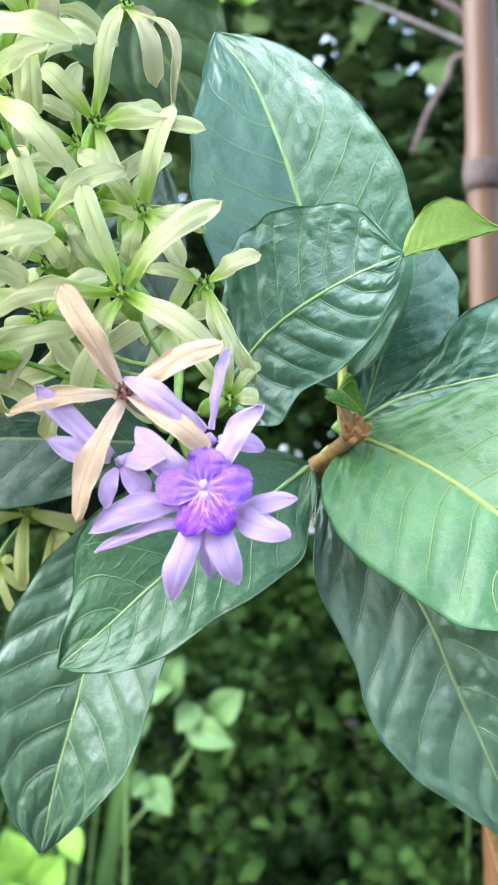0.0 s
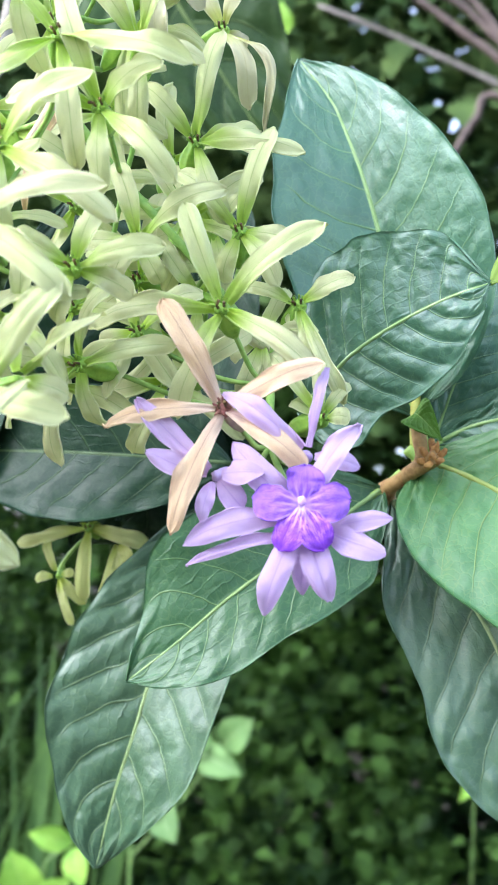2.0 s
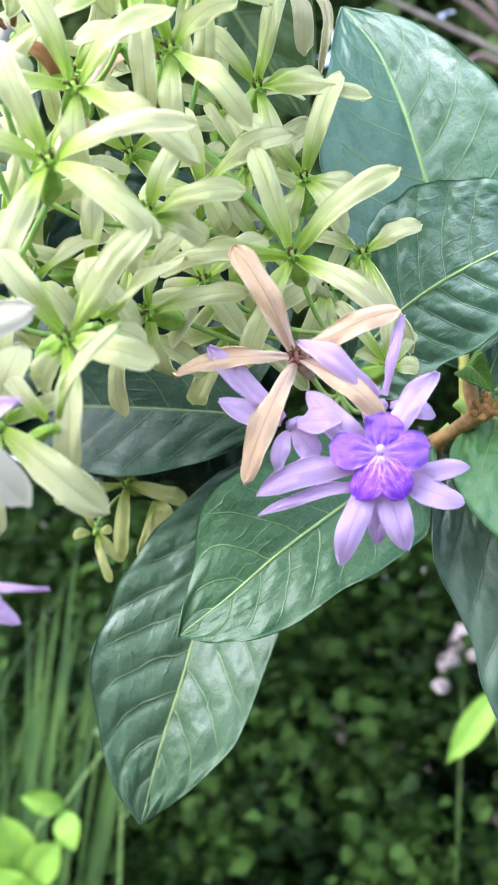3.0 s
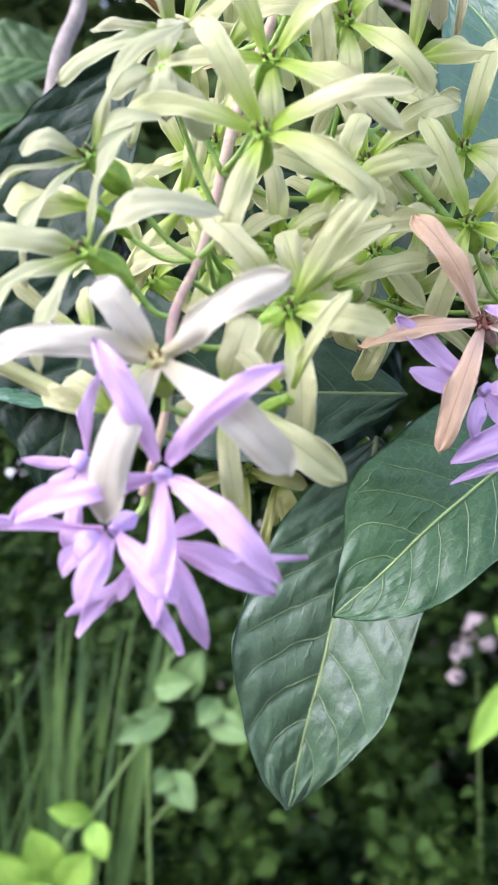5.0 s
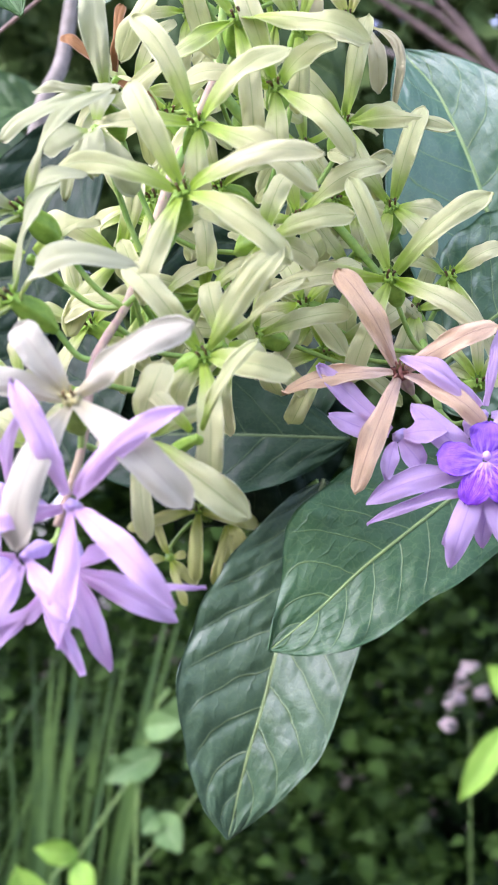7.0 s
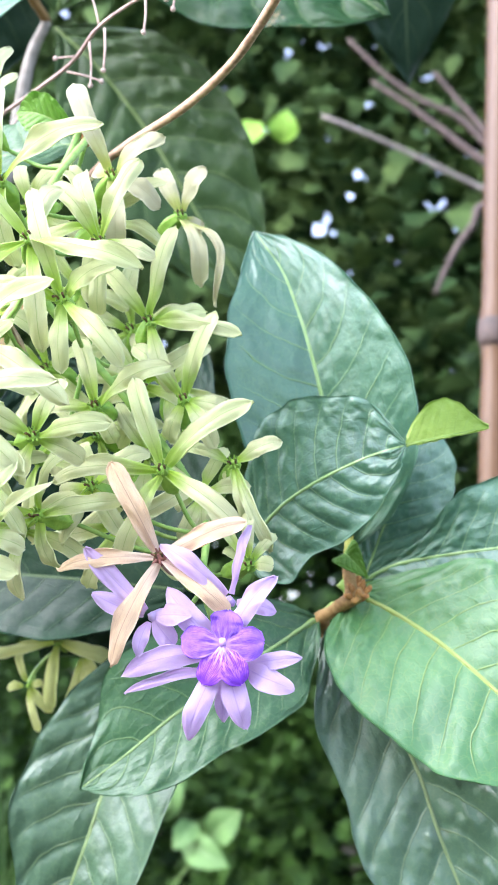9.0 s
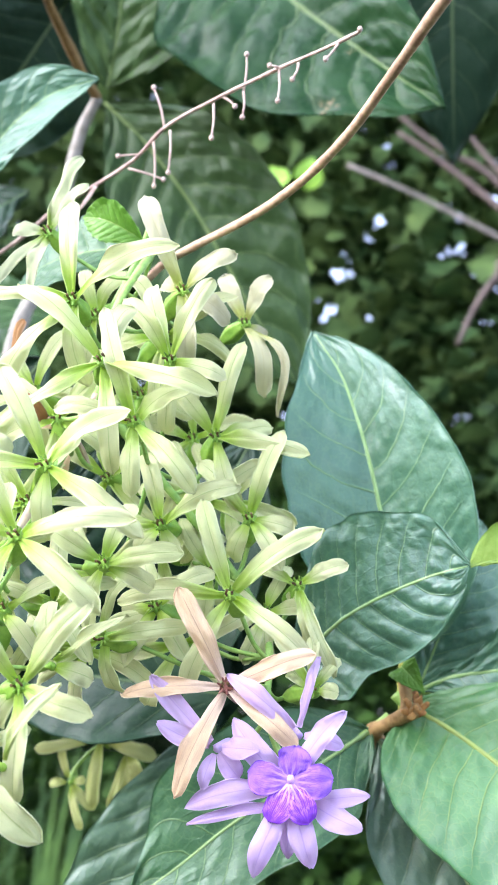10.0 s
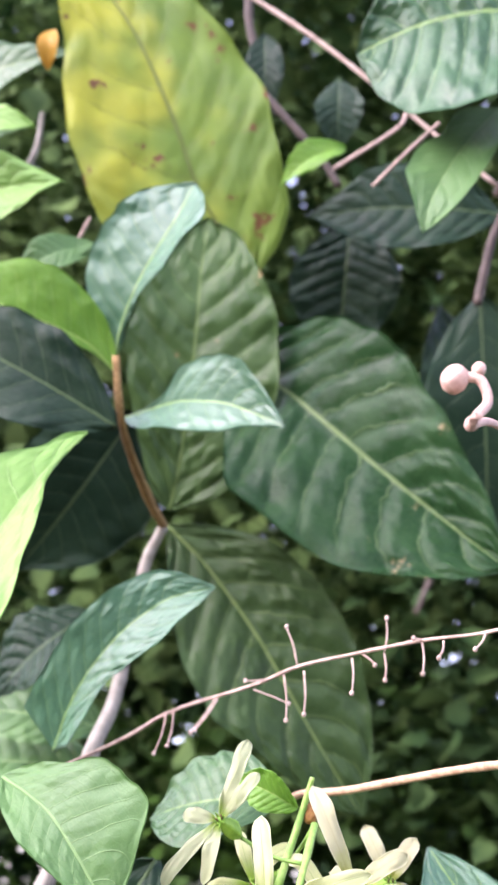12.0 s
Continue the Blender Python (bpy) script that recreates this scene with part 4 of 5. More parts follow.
flower(raceme, (-0.0616, 0.1940, 1.4348), [(9.0, -1.3, -9.3, 3.5, 0.249587), (-8.8, 5.3, -14.2, 3.1, 0.173564), (-13.9, -1.7, 3.8, 3.9, 0.0513905), (-1.1, 0.8, 14.5, 3.9, 0.171062), (11.4, -2.3, 5.6, 3.4, 0.241667)], material=GREEN, back=(-0.0706, 0.1862, 1.4393), face=(0.29148285477138686, -1, 0.2760203346685729))
flower(raceme, (-0.0706, 0.1920, 1.4331), [(9.7, -2.0, -8.8, 3.6, 0.277852), (-4.7, -0.1, -15.1, 3.8, 0.160516), (-16.8, 3.3, -1.1, 3.8, 0.0833137), (-4.9, -1.6, 10.6, 3.2, 0.275478), (11.8, 1.9, 8.1, 3.8, 0.0733668)], material=GREEN, back=(-0.0712, 0.1821, 1.4327), face=(-0.058471532259811776, -1, 0.46171284722217354))
flower(raceme, (-0.0290, 0.2034, 1.4238), [(-10.6, -4.3, 17.1, 4.1), (15.7, -3.8, 7.9, 3.8), (-20.1, -1.0, -3.3, 3.6), (-7.4, -2.5, -20.9, 4.1), (14.6, -2.9, -8.8, 3.8)], material=TAN, back=(-0.0222, 0.2126, 1.4186), centre=REDDISH, label='faded tan flower')
flower(raceme, (-0.0827, 0.2083, 1.4796), [(-10.1, -1.9, 8.0, 2.2), (0.9, -0.8, 14.4, 2.2), (8.1, 3.7, -6.2, 2.7)], material=BROWN, back=(-0.0656, 0.2090, 1.4743), heart=False, label='faded tan flower')
flower(raceme, (-0.0703, 0.2170, 1.4726), [(-7.2, -1.6, 1.3, 2.7), (-1.3, 0.7, -12.1, 1.8), (5.7, 2.9, 8.6, 2.7), (-3.5, 0.4, -5.2, 1.8)], material=TAN, back=(-0.0669, 0.2067, 1.4692), heart=False, label='faded tan flower')
flower(raceme, (-0.0724, 0.1528, 1.4108), [(-7.5, -2.2, 9.8, 5), (16.2, -7.0, 9.2, 5.2, 0.14), (-21.5, -3.6, 0.6, 5.2), (-6.1, -4.2, -20.2, 6, 0.16), (17.1, -3.1, -14.2, 5.7)], material=WHITISH, back=(-0.0736, 0.1617, 1.4027), centre=CREAMY, label='white flower')
flower(raceme, (-0.0714, 0.1515, 1.3965), [(-8.1, -3.5, 16.2, 3.5), (14.7, -6.1, 12.1, 3.5), (-18.8, -2.4, -5.8, 4), (-0.5, -2.4, -18.8, 3.6), (14.8, -4.1, -12.8, 3.8)], material=LILAC, back=(-0.0748, 0.1607, 1.3968), heart=False, centre=VIOLET, width=3.8, label='pale lilac flower')
flower(raceme, (-0.0777, 0.1526, 1.3895), [(-18.0, -2.7, 1.0, 1.7, -0.1), (-3.4, -3.7, -9.5, 3.7), (9.0, -5.2, -8.7, 3.3, 0.15), (8.9, -1.8, -15.2, 2, 0.05), (-8.0, 3.6, -6.2, 2.7)], material=LILAC, back=(-0.0748, 0.1607, 1.3968), heart=False, centre=VIOLET, width=3.8, label='pale lilac flower')
flower(raceme, (-0.0729, 0.1583, 1.3882), [(6.4, -1.7, -13.5, 3.3), (18.7, -2.6, -1.6, 1.6, -0.05), (15.1, -0.2, -6.6, 3.7), (-10.5, -2.3, -12.1, 2, -0.06), (8.4, -4.5, 2.9, 2.5)], material=LILAC, back=(-0.0748, 0.1607, 1.3968), heart=False, centre=VIOLET, width=3.8, label='pale lilac flower')
flower(raceme, (-0.0750, 0.1573, 1.3841), [(-9.6, -1.6, -5.5, 1.8, -0.05), (-3.7, 0.3, -3.7, 2.2), (2.5, -2.0, -5.0, 3.1)], material=LILAC, back=(-0.0748, 0.1607, 1.3968), heart=False, centre=VIOLET, width=3.8, label='pale lilac flower')
flower(raceme, (-0.0839, 0.1626, 1.3984), [(-9.1, 0.3, 0.6, 1.7, -0.15), (1.7, -2.6, 11.4, 2, 0.2), (-6.4, 3.5, -4.5, 2.2), (-2.9, 2.7, -12.7, 3.1)], material=LILAC, back=(-0.0748, 0.1607, 1.3968), heart=False, centre=CREAMY, width=3.8, label='pale lilac flower')
flower(raceme, (-0.0147, 0.2038, 1.4168), [(-13.5, -3.8, 9.4, 3.9, 0.2), (2.2, -1.7, 14.2, 1.8), (8.6, 2.6, -1.3, 3.4), (-3.2, 4.1, -3.7, 3.4)], material=ORCHID, back=(-0.0222, 0.2126, 1.4186), heart=False, centre=LILACP, width=3.8, label='lilac flower')
flower(raceme, (-0.0294, 0.2024, 1.4127), [(-13.0, -3.9, 11.5, 3.7, -0.06), (-11.0, -2.6, 3.3, 3.9, -0.08), (-1.5, -1.5, -7.6, 2.9), (8.0, -3.2, 0.6, 4.2), (4.8, 2.0, -5.3, 4.2)], material=ORCHID, back=(-0.0222, 0.2126, 1.4186), heart=False, centre=LILACP, width=3.8, label='lilac flower')
blossom(raceme, (-0.0147, 0.2003, 1.4084))
flower(raceme, (-0.0148, 0.2044, 1.4075), [(-11.8, -2.9, 10.5, 4.9), (8.0, -3.9, 14.1, 4.2), (-19.5, -1.8, -5.9, 4.4), (-5.5, -2.8, -16.5, 4.7), (5.0, -1.4, -13.8, 5)], material=ORCHID, back=(-0.0222, 0.2126, 1.4186), heart=False, centre=VIOLET, width=3.8, label='lilac flower')
flower(raceme, (-0.0121, 0.2061, 1.4050), [(11.2, -2.4, 2.5, 3.4), (10.5, -4.0, -3.2, 5), (-22.3, -0.7, -6.6, 2.3), (-9.4, 0.9, -10.4, 2.3), (-2.8, 0.7, -10.8, 3.4)], material=ORCHID, back=(-0.0222, 0.2126, 1.4186), heart=False, centre=VIOLET, width=3.8, label='lilac flower')
blob("bud", (-0.0807, 0.1527, 1.3871), 0.0019, LILACP, raceme, 1.1)
blob("bud", (-0.0841, 0.1607, 1.3984), 0.0012, LILACP, raceme, 1.3, (0.1, 0, 1))
# more flowers deep inside the raceme, behind the open ones
deep = np.random.default_rng(23)
joints = ((-0.0598, 0.2236, 1.5165), (-0.0619, 0.2087, 1.4978), (-0.0642, 0.2107, 1.4793), (-0.0691, 0.2007, 1.4588), (-0.0712, 0.1821, 1.4327), (-0.0530, 0.2194, 1.4667), (-0.0376, 0.2246, 1.4511), (-0.0262, 0.2263, 1.4361))
for x, y, z in ((-0.073, 0.229, 1.502), (-0.062, 0.236, 1.486), (-0.082, 0.222, 1.482), (-0.050, 0.241, 1.478), (-0.066, 0.232, 1.466), (-0.040, 0.240, 1.464), (-0.080, 0.216, 1.456), (-0.053, 0.234, 1.452), (-0.062, 0.222, 1.444), (-0.046, 0.236, 1.441), (-0.084, 0.204, 1.432), (-0.060, 0.212, 1.428)):
    turn = deep.uniform(0, 1.2)
    arms = []
    for k in range(5):
        a, r = turn + 2 * math.pi * (k + deep.uniform(-0.15, 0.15)) / 5, deep.uniform(12, 18)
        arms.append((r * math.cos(a), deep.uniform(-3, 5), r * math.sin(a), deep.uniform(3.0, 4.0), deep.uniform(0.08, 0.28)))
    flower(raceme, (x, y, z), arms, back=min(joints, key=lambda p: math.dist(p, (x, y, z))))
raceme_low = thing("flower_raceme", "smaller raceme of yellowish green flowers hanging among the leaves", "flowers")
stem('rachis', [(-0.0510, 0.3120, 1.4145), (-0.0640, 0.3240, 1.4065), (-0.0716, 0.3300, 1.4023), (-0.0760, 0.3250, 1.4059), (-0.0798, 0.3220, 1.4056), (-0.0853, 0.3200, 1.4031), (-0.0902, 0.3200, 1.3969), (-0.0907, 0.3180, 1.3932)], 0.0006, 0.0005, STALK, raceme_low)
flower(raceme_low, (-0.0816, 0.3120, 1.4064), [(-19.1, -1.0, -4.5, 3.9), (-0.2, -1.0, -18.5, 3.9), (-10.6, -1.0, 7.7, 3.3), (15.5, 1.0, -3.2, 4.5), (4.0, 1.0, 7.9, 3.3)], material=OLIVE, back=(-0.0793, 0.3200, 1.4056), heart=True)
flower(raceme_low, (-0.0888, 0.3120, 1.3938), [(-5.5, -1.0, -1.2, 2.6), (4.3, -1.0, 1.1, 2.3), (4.8, -1.0, -12.0, 2.3), (7.4, 1.5, -6.5, 3.0), (-3.4, -1.0, 8.8, 2.6)], material=OLIVE, back=(-0.0902, 0.3200, 1.3969), heart=False)
flower(raceme_low, (-0.0736, 0.3120, 1.4036), [(4.0, -1.0, -6.4, 3.9), (-1.1, 2.0, -10.9, 3.0), (3.5, 2.5, -12.8, 2.7), (-3.6, 3.0, -17.5, 2.7)], material=OLIVE, back=(-0.0747, 0.3200, 1.4059), heart=False)
vine = thing("vine_stem", "smooth light brown woody vine curving up from the raceme", "stem")
stem('vine_rod', [(-0.0715, 0.262, 1.5225), (-0.0663, 0.259, 1.5262), (-0.0549, 0.246, 1.5268), (-0.0408, 0.2339, 1.5294), (-0.0277, 0.2173, 1.5312), (-0.0161, 0.1946, 1.5312), (-0.0082, 0.1751, 1.5312), (-0.0005, 0.155, 1.5312), (0.008, 0.133, 1.533), (0.016, 0.105, 1.545)], 0.0010, 0.0010, WOOD, vine, knots=0.15, n=60, sides=10)
blob("bud", (-0.0613, 0.2281, 1.5191), 0.0016, RUST, vine, 1.5)
tip_shoot = thing("shoot", "short green shoot with cut tip beside the woody vine", "shoot")
stem('shoot_stem', [(-0.067, 0.2223, 1.5016), (-0.064, 0.2267, 1.5157), (-0.0623, 0.2262, 1.5229), (-0.0613, 0.225, 1.5272)], 0.001, 0.0006, STALK, tip_shoot, n=16)
leaf(tip_shoot, (-0.0645, 0.2282, 1.5202), (-0.0801, 0.2311, 1.5259), 0.0105, material=LEAF_YOUNG, fold=25, roll=-20, bow=0.003, label='small fresh green leaf')
leaf(tip_shoot, (-0.0693, 0.2445, 1.5243), (-0.1048, 0.2594, 1.5167), 0.0313, material=LEAF_MID, fold=10, roll=25)
dry_twig = thing("dry_twig", "thin dry brown twig with bare flower stalks", "twig")
stem('twig_rod', [(-0.1565, 0.3098, 1.5248), (-0.1223, 0.2927, 1.54), (-0.107, 0.2834, 1.548), (-0.082, 0.2656, 1.5546), (-0.0691, 0.25, 1.5577), (-0.0554, 0.2391, 1.5598), (-0.0375, 0.2271, 1.5624), (-0.0252, 0.2178, 1.5629), (-0.0182, 0.2131, 1.564)], 0.0006, 0.0004, TWIG, dry_twig, knots=0.3, n=60)
stem('flower_stalk', [(-0.0691, 0.25, 1.5578), (-0.0705, 0.2489, 1.5627), (-0.0729, 0.2487, 1.5679)], 0.00032, 0.00022, TWIG, dry_twig, n=8, sides=6)
blob("stalk_end", (-0.0729, 0.2487, 1.5679), 0.0006, TWIG, dry_twig, 1.2)
stem('flower_stalk', [(-0.0672, 0.2487, 1.5565), (-0.0663, 0.2482, 1.5508), (-0.0662, 0.2485, 1.5453)], 0.00032, 0.00022, TWIG, dry_twig, n=8, sides=6)
blob("stalk_end", (-0.0662, 0.2485, 1.5453), 0.0006, TWIG, dry_twig, 1.2)
stem('flower_stalk', [(-0.0546, 0.2387, 1.559), (-0.0539, 0.2381, 1.5544), (-0.054, 0.2384, 1.5501)], 0.00032, 0.00022, TWIG, dry_twig, n=8, sides=6)
blob("stalk_end", (-0.054, 0.2384, 1.5501), 0.0006, TWIG, dry_twig, 1.2)
stem('flower_stalk', [(-0.0465, 0.2334, 1.56), (-0.0461, 0.2323, 1.564), (-0.0465, 0.232, 1.5684)], 0.00032, 0.00022, TWIG, dry_twig, n=8, sides=6)
blob("stalk_end", (-0.0465, 0.232, 1.5684), 0.0006, TWIG, dry_twig, 1.2)
stem('flower_stalk', [(-0.0465, 0.2334, 1.5596), (-0.0458, 0.2327, 1.5562), (-0.0459, 0.2329, 1.553)], 0.00032, 0.00022, TWIG, dry_twig, n=8, sides=6)
blob("stalk_end", (-0.0459, 0.2329, 1.553), 0.0006, TWIG, dry_twig, 1.2)
stem('flower_stalk', [(-0.0519, 0.2369, 1.5598), (-0.0499, 0.2361, 1.5584), (-0.0487, 0.2361, 1.5572)], 0.00032, 0.00022, TWIG, dry_twig, n=8, sides=6)
blob("stalk_end", (-0.0487, 0.2361, 1.5572), 0.0006, TWIG, dry_twig, 1.2)
stem('flower_stalk', [(-0.0375, 0.2271, 1.5621), (-0.0368, 0.2264, 1.558), (-0.0369, 0.2267, 1.5542)], 0.00032, 0.00022, TWIG, dry_twig, n=8, sides=6)
blob("stalk_end", (-0.0369, 0.2267, 1.5542), 0.0006, TWIG, dry_twig, 1.2)
stem('flower_stalk', [(-0.0325, 0.2234, 1.5619), (-0.0325, 0.2227, 1.5596), (-0.0334, 0.2229, 1.5576)], 0.00032, 0.00022, TWIG, dry_twig, n=8, sides=6)
blob("stalk_end", (-0.0334, 0.2229, 1.5576), 0.0006, TWIG, dry_twig, 1.2)
stem('flower_stalk', [(-0.0229, 0.2163, 1.5632), (-0.0237, 0.2156, 1.5609), (-0.0253, 0.2158, 1.5589)], 0.00032, 0.00022, TWIG, dry_twig, n=8, sides=6)
blob("stalk_end", (-0.0253, 0.2158, 1.5589), 0.0006, TWIG, dry_twig, 1.2)
stem('flower_stalk', [(-0.0787, 0.2617, 1.5556), (-0.0807, 0.261, 1.5551), (-0.0837, 0.2612, 1.5548)], 0.00032, 0.00022, TWIG, dry_twig, n=8, sides=6)
blob("stalk_end", (-0.0837, 0.2612, 1.5548), 0.0006, TWIG, dry_twig, 1.2)
stem('flower_stalk', [(-0.0818, 0.2657, 1.5534), (-0.0763, 0.2647, 1.5518), (-0.0718, 0.2646, 1.5503)], 0.00032, 0.00022, TWIG, dry_twig, n=8, sides=6)
blob("stalk_end", (-0.0718, 0.2646, 1.5503), 0.0006, TWIG, dry_twig, 1.2)
stem('flower_stalk', [(-0.073, 0.2549, 1.5565), (-0.0716, 0.2544, 1.5502), (-0.0712, 0.2548, 1.5443)], 0.00032, 0.00022, TWIG, dry_twig, n=8, sides=6)
blob("stalk_end", (-0.0712, 0.2548, 1.5443), 0.0006, TWIG, dry_twig, 1.2)
stem('flower_stalk', [(-0.0933, 0.274, 1.5514), (-0.0957, 0.2736, 1.5464), (-0.0991, 0.2741, 1.5415)], 0.00032, 0.00022, TWIG, dry_twig, n=8, sides=6)
blob("stalk_end", (-0.0991, 0.2741, 1.5415), 0.0006, TWIG, dry_twig, 1.2)
stem('flower_stalk', [(-0.0925, 0.2734, 1.5513), (-0.0946, 0.273, 1.5467), (-0.0978, 0.2735, 1.5422)], 0.00032, 0.00022, TWIG, dry_twig, n=8, sides=6)
blob("stalk_end", (-0.0978, 0.2735, 1.5422), 0.0006, TWIG, dry_twig, 1.2)
stem('flower_stalk', [(-0.1062, 0.2829, 1.5481), (-0.1059, 0.2824, 1.5431), (-0.1068, 0.2828, 1.5382)], 0.00032, 0.00022, TWIG, dry_twig, n=8, sides=6)
blob("stalk_end", (-0.1068, 0.2828, 1.5382), 0.0006, TWIG, dry_twig, 1.2)
stem('flower_stalk', [(-0.1084, 0.2843, 1.5472), (-0.1089, 0.2839, 1.5415), (-0.1106, 0.2844, 1.5359)], 0.00032, 0.00022, TWIG, dry_twig, n=8, sides=6)
blob("stalk_end", (-0.1106, 0.2844, 1.5359), 0.0006, TWIG, dry_twig, 1.2)
stem('flower_stalk', [(-0.0375, 0.2271, 1.5624), (-0.0381, 0.2262, 1.5624), (-0.0396, 0.2263, 1.5626)], 0.00032, 0.00022, TWIG, dry_twig, n=8, sides=6)
blob("stalk_end", (-0.0396, 0.2263, 1.5626), 0.0006, TWIG, dry_twig, 1.2)
stem('flower_stalk', [(-0.0182, 0.2131, 1.564), (-0.0178, 0.2122, 1.5638), (-0.0181, 0.2122, 1.564)], 0.00032, 0.00022, TWIG, dry_twig, n=8, sides=6)
blob("stalk_end", (-0.0181, 0.2122, 1.564), 0.0006, TWIG, dry_twig, 1.2)
branch_right = thing("leafy_branch", "leafy branch end with broad rough green leaves round a rusty bud", "branch")
stem('branch_wood', [(0.0880, 0.5300, -0.0500), (0.0849, 0.5186, 0.6269), (0.0626, 0.4255, 1.1884), (0.0419, 0.3813, 1.3085), (0.0191, 0.3493, 1.3661), (0.0024, 0.3176, 1.4028), (-0.0053, 0.2938, 1.4152), (-0.0056, 0.2824, 1.4176), (-0.0013, 0.2755, 1.4203), (0.0018, 0.2735, 1.4238), (0.0003, 0.2746, 1.4324)], 0.0032, 0.0014, RUSTWOOD, branch_right, knots=0.3, n=60, sides=10)
stem('branch_wood', [(-0.0013, 0.2755, 1.4203), (0.0033, 0.2702, 1.4229), (0.0052, 0.2675, 1.4239)], 0.0018, 0.0016, RUSTWOOD, branch_right, knots=0.3, n=10, sides=10)
stem('leaf_stalk', [(0.0011, 0.2815, 1.4221), (0.0001, 0.2815, 1.4289), (-0.0002, 0.2820, 1.4346), (-0.0002, 0.2835, 1.4411)], 0.0014, 0.0010, PETIOLE, branch_right, n=12)
blob("bud", (0.0042, 0.2676, 1.4235), 0.0008, RUST, branch_right, 2.3, (0.00, -0.5, 0.30), 0.7)
blob("bud", (0.0027, 0.2684, 1.4246), 0.0008, RUST, branch_right, 2.3, (-0.60, -0.5, 0.70), 0.7)
blob("bud", (0.0054, 0.2676, 1.423), 0.0008, RUST, branch_right, 2.3, (0.50, -0.5, 0.05), 0.7)
blob("bud", (0.0048, 0.2683, 1.4253), 0.0008, RUST, branch_right, 2.3, (0.25, -0.5, 1.00), 0.7)
blob("bud", (0.0036, 0.2669, 1.4221), 0.0008, RUST, branch_right, 2.3, (-0.30, -0.5, -0.30), 0.7)
blob("bud", (0.0058, 0.2683, 1.4244), 0.0008, RUST, branch_right, 2.3, (0.70, -0.5, 0.60), 0.7)
blob("bud", (0.0023, 0.2686, 1.4229), 0.0008, RUST, branch_right, 2.3, (-0.80, -0.5, 0.00), 0.7)
blob("bud", (0.0041, 0.2691, 1.4263), 0.0008, RUST, branch_right, 2.3, (0.00, -0.5, 1.40), 0.7)
blade(branch_right, (-0.0004, 0.2860, 1.4351), (-0.0314, 0.2845, 1.5179), (6.7, 12.6, 19.5, 23.0, 23.0, 19.3, 12.8, 5.1), (12.6, 20.3, 25.6, 26.9, 23.8, 18.3, 13.1, 6.4), (3.5, 5.3, 6.1, 5.1), fold=(30, 22), face=(-0.3, -1, 0.35), bow=0.005, stalk=0.008, relief=0.0008, pleat=0.45, wave=0.0008)
blade(branch_right, (-0.0240, 0.2660, 1.4321), (0.0140, 0.2430, 1.4554), (2.6, 7.8, 13.4, 18.2, 19.8, 18.4, 15.7, 12.7), (8.9, 12.7, 15.8, 13.9, 14.5, 13.1, 9.7, 4.6), (-0.1, -0.8, -0.8, -0.8), fold=(16, -14), face=(-0.1, -1, 0.3), bow=0.006, relief=0.0012, pleat=0.85)
blade(branch_right, (0.0140, 0.2430, 1.4554), (0.0316, 0.2435, 1.4605), (2.3, 4.3, 6.5, 8.1, 8.4, 6.9, 3.8, 1.1), (0.4, 0.4, 0.4, 0.4, 0.4, 0.4, 0.4, 0.4), (0.2, 0.4, 0.4, 0.2), fold=(18, 10), material=LEAF_TIP, relief=0.0009, bow=0.001, nu=70, nv=31, label='small fresh green leaf tip, curled over')
blade(branch_right, (0.0038, 0.2870, 1.4282), (0.0152, 0.2920, 1.4730), (1.4, 4.3, 5.5, 6.6, 6.4, 5.9, 4.3, 2.1), (1.6, 4.9, 10.9, 13.7, 14.3, 13.3, 9.7, 4.2), (0.5, 0.9, 0.7, 0.4), fold=(10, 10), bow=0.004)
blade(branch_right, (0.0036, 0.2870, 1.4282), (0.0562, 0.2750, 1.4417), (1.0, 1.8, 3.4, 8.7, 14.9, 17.5, 16.2, 9.9), (1.1, 3.8, 13.1, 17.5, 18.8, 16.6, 11.4, 4.0), (-1.8, -1.3, -0.6, -0.1), fold=(14, 14), bow=0.004, stalk=0.004)
blade(branch_right, (0.0022, 0.2790, 1.4242), (0.0546, 0.2520, 1.3885), (5.9, 11.4, 18.5, 23.1, 21.7, 17.0, 11.1, 4.0), (9.9, 16.5, 22.8, 25.0, 24.4, 23.4, 18.0, 10.5), (-1.3, -1.6, -1.3, -0.8), fold=(12, 10), face=(-0.1, -1, 0.4), bow=0.008, stalk=0.005, material=LEAF_FRESH, relief=0.0009)
blade(branch_right, (-0.0044, 0.2860, 1.4154), (0.0403, 0.2920, 1.3363), (5.5, 10.2, 14.7, 17.1, 18.0, 15.3, 10.2, 4.0), (4.6, 10.6, 17.4, 18.4, 20.0, 16.9, 11.1, 4.2), (-4.5, -6.2, -4.3, -2.8), fold=(14, 12), face=(-0.3, -1, 0.45), bow=0.006, relief=0.0021, pleat=0.6, material=LEAF_SHEEN)
blade(branch_right, (-0.0067, 0.2810, 1.4175), (-0.0569, 0.2640, 1.3731), (4.9, 10.0, 16.0, 16.2, 14.8, 14.0, 10.7, 5.6), (6.0, 11.7, 17.1, 19.2, 19.2, 18.5, 10.7, 3.9), (-0.2, -0.1, 0.1, -0.4), fold=(9, 12), bow=0.005, stalk=0.006, material=LEAF_SOFT, relief=0.0007)
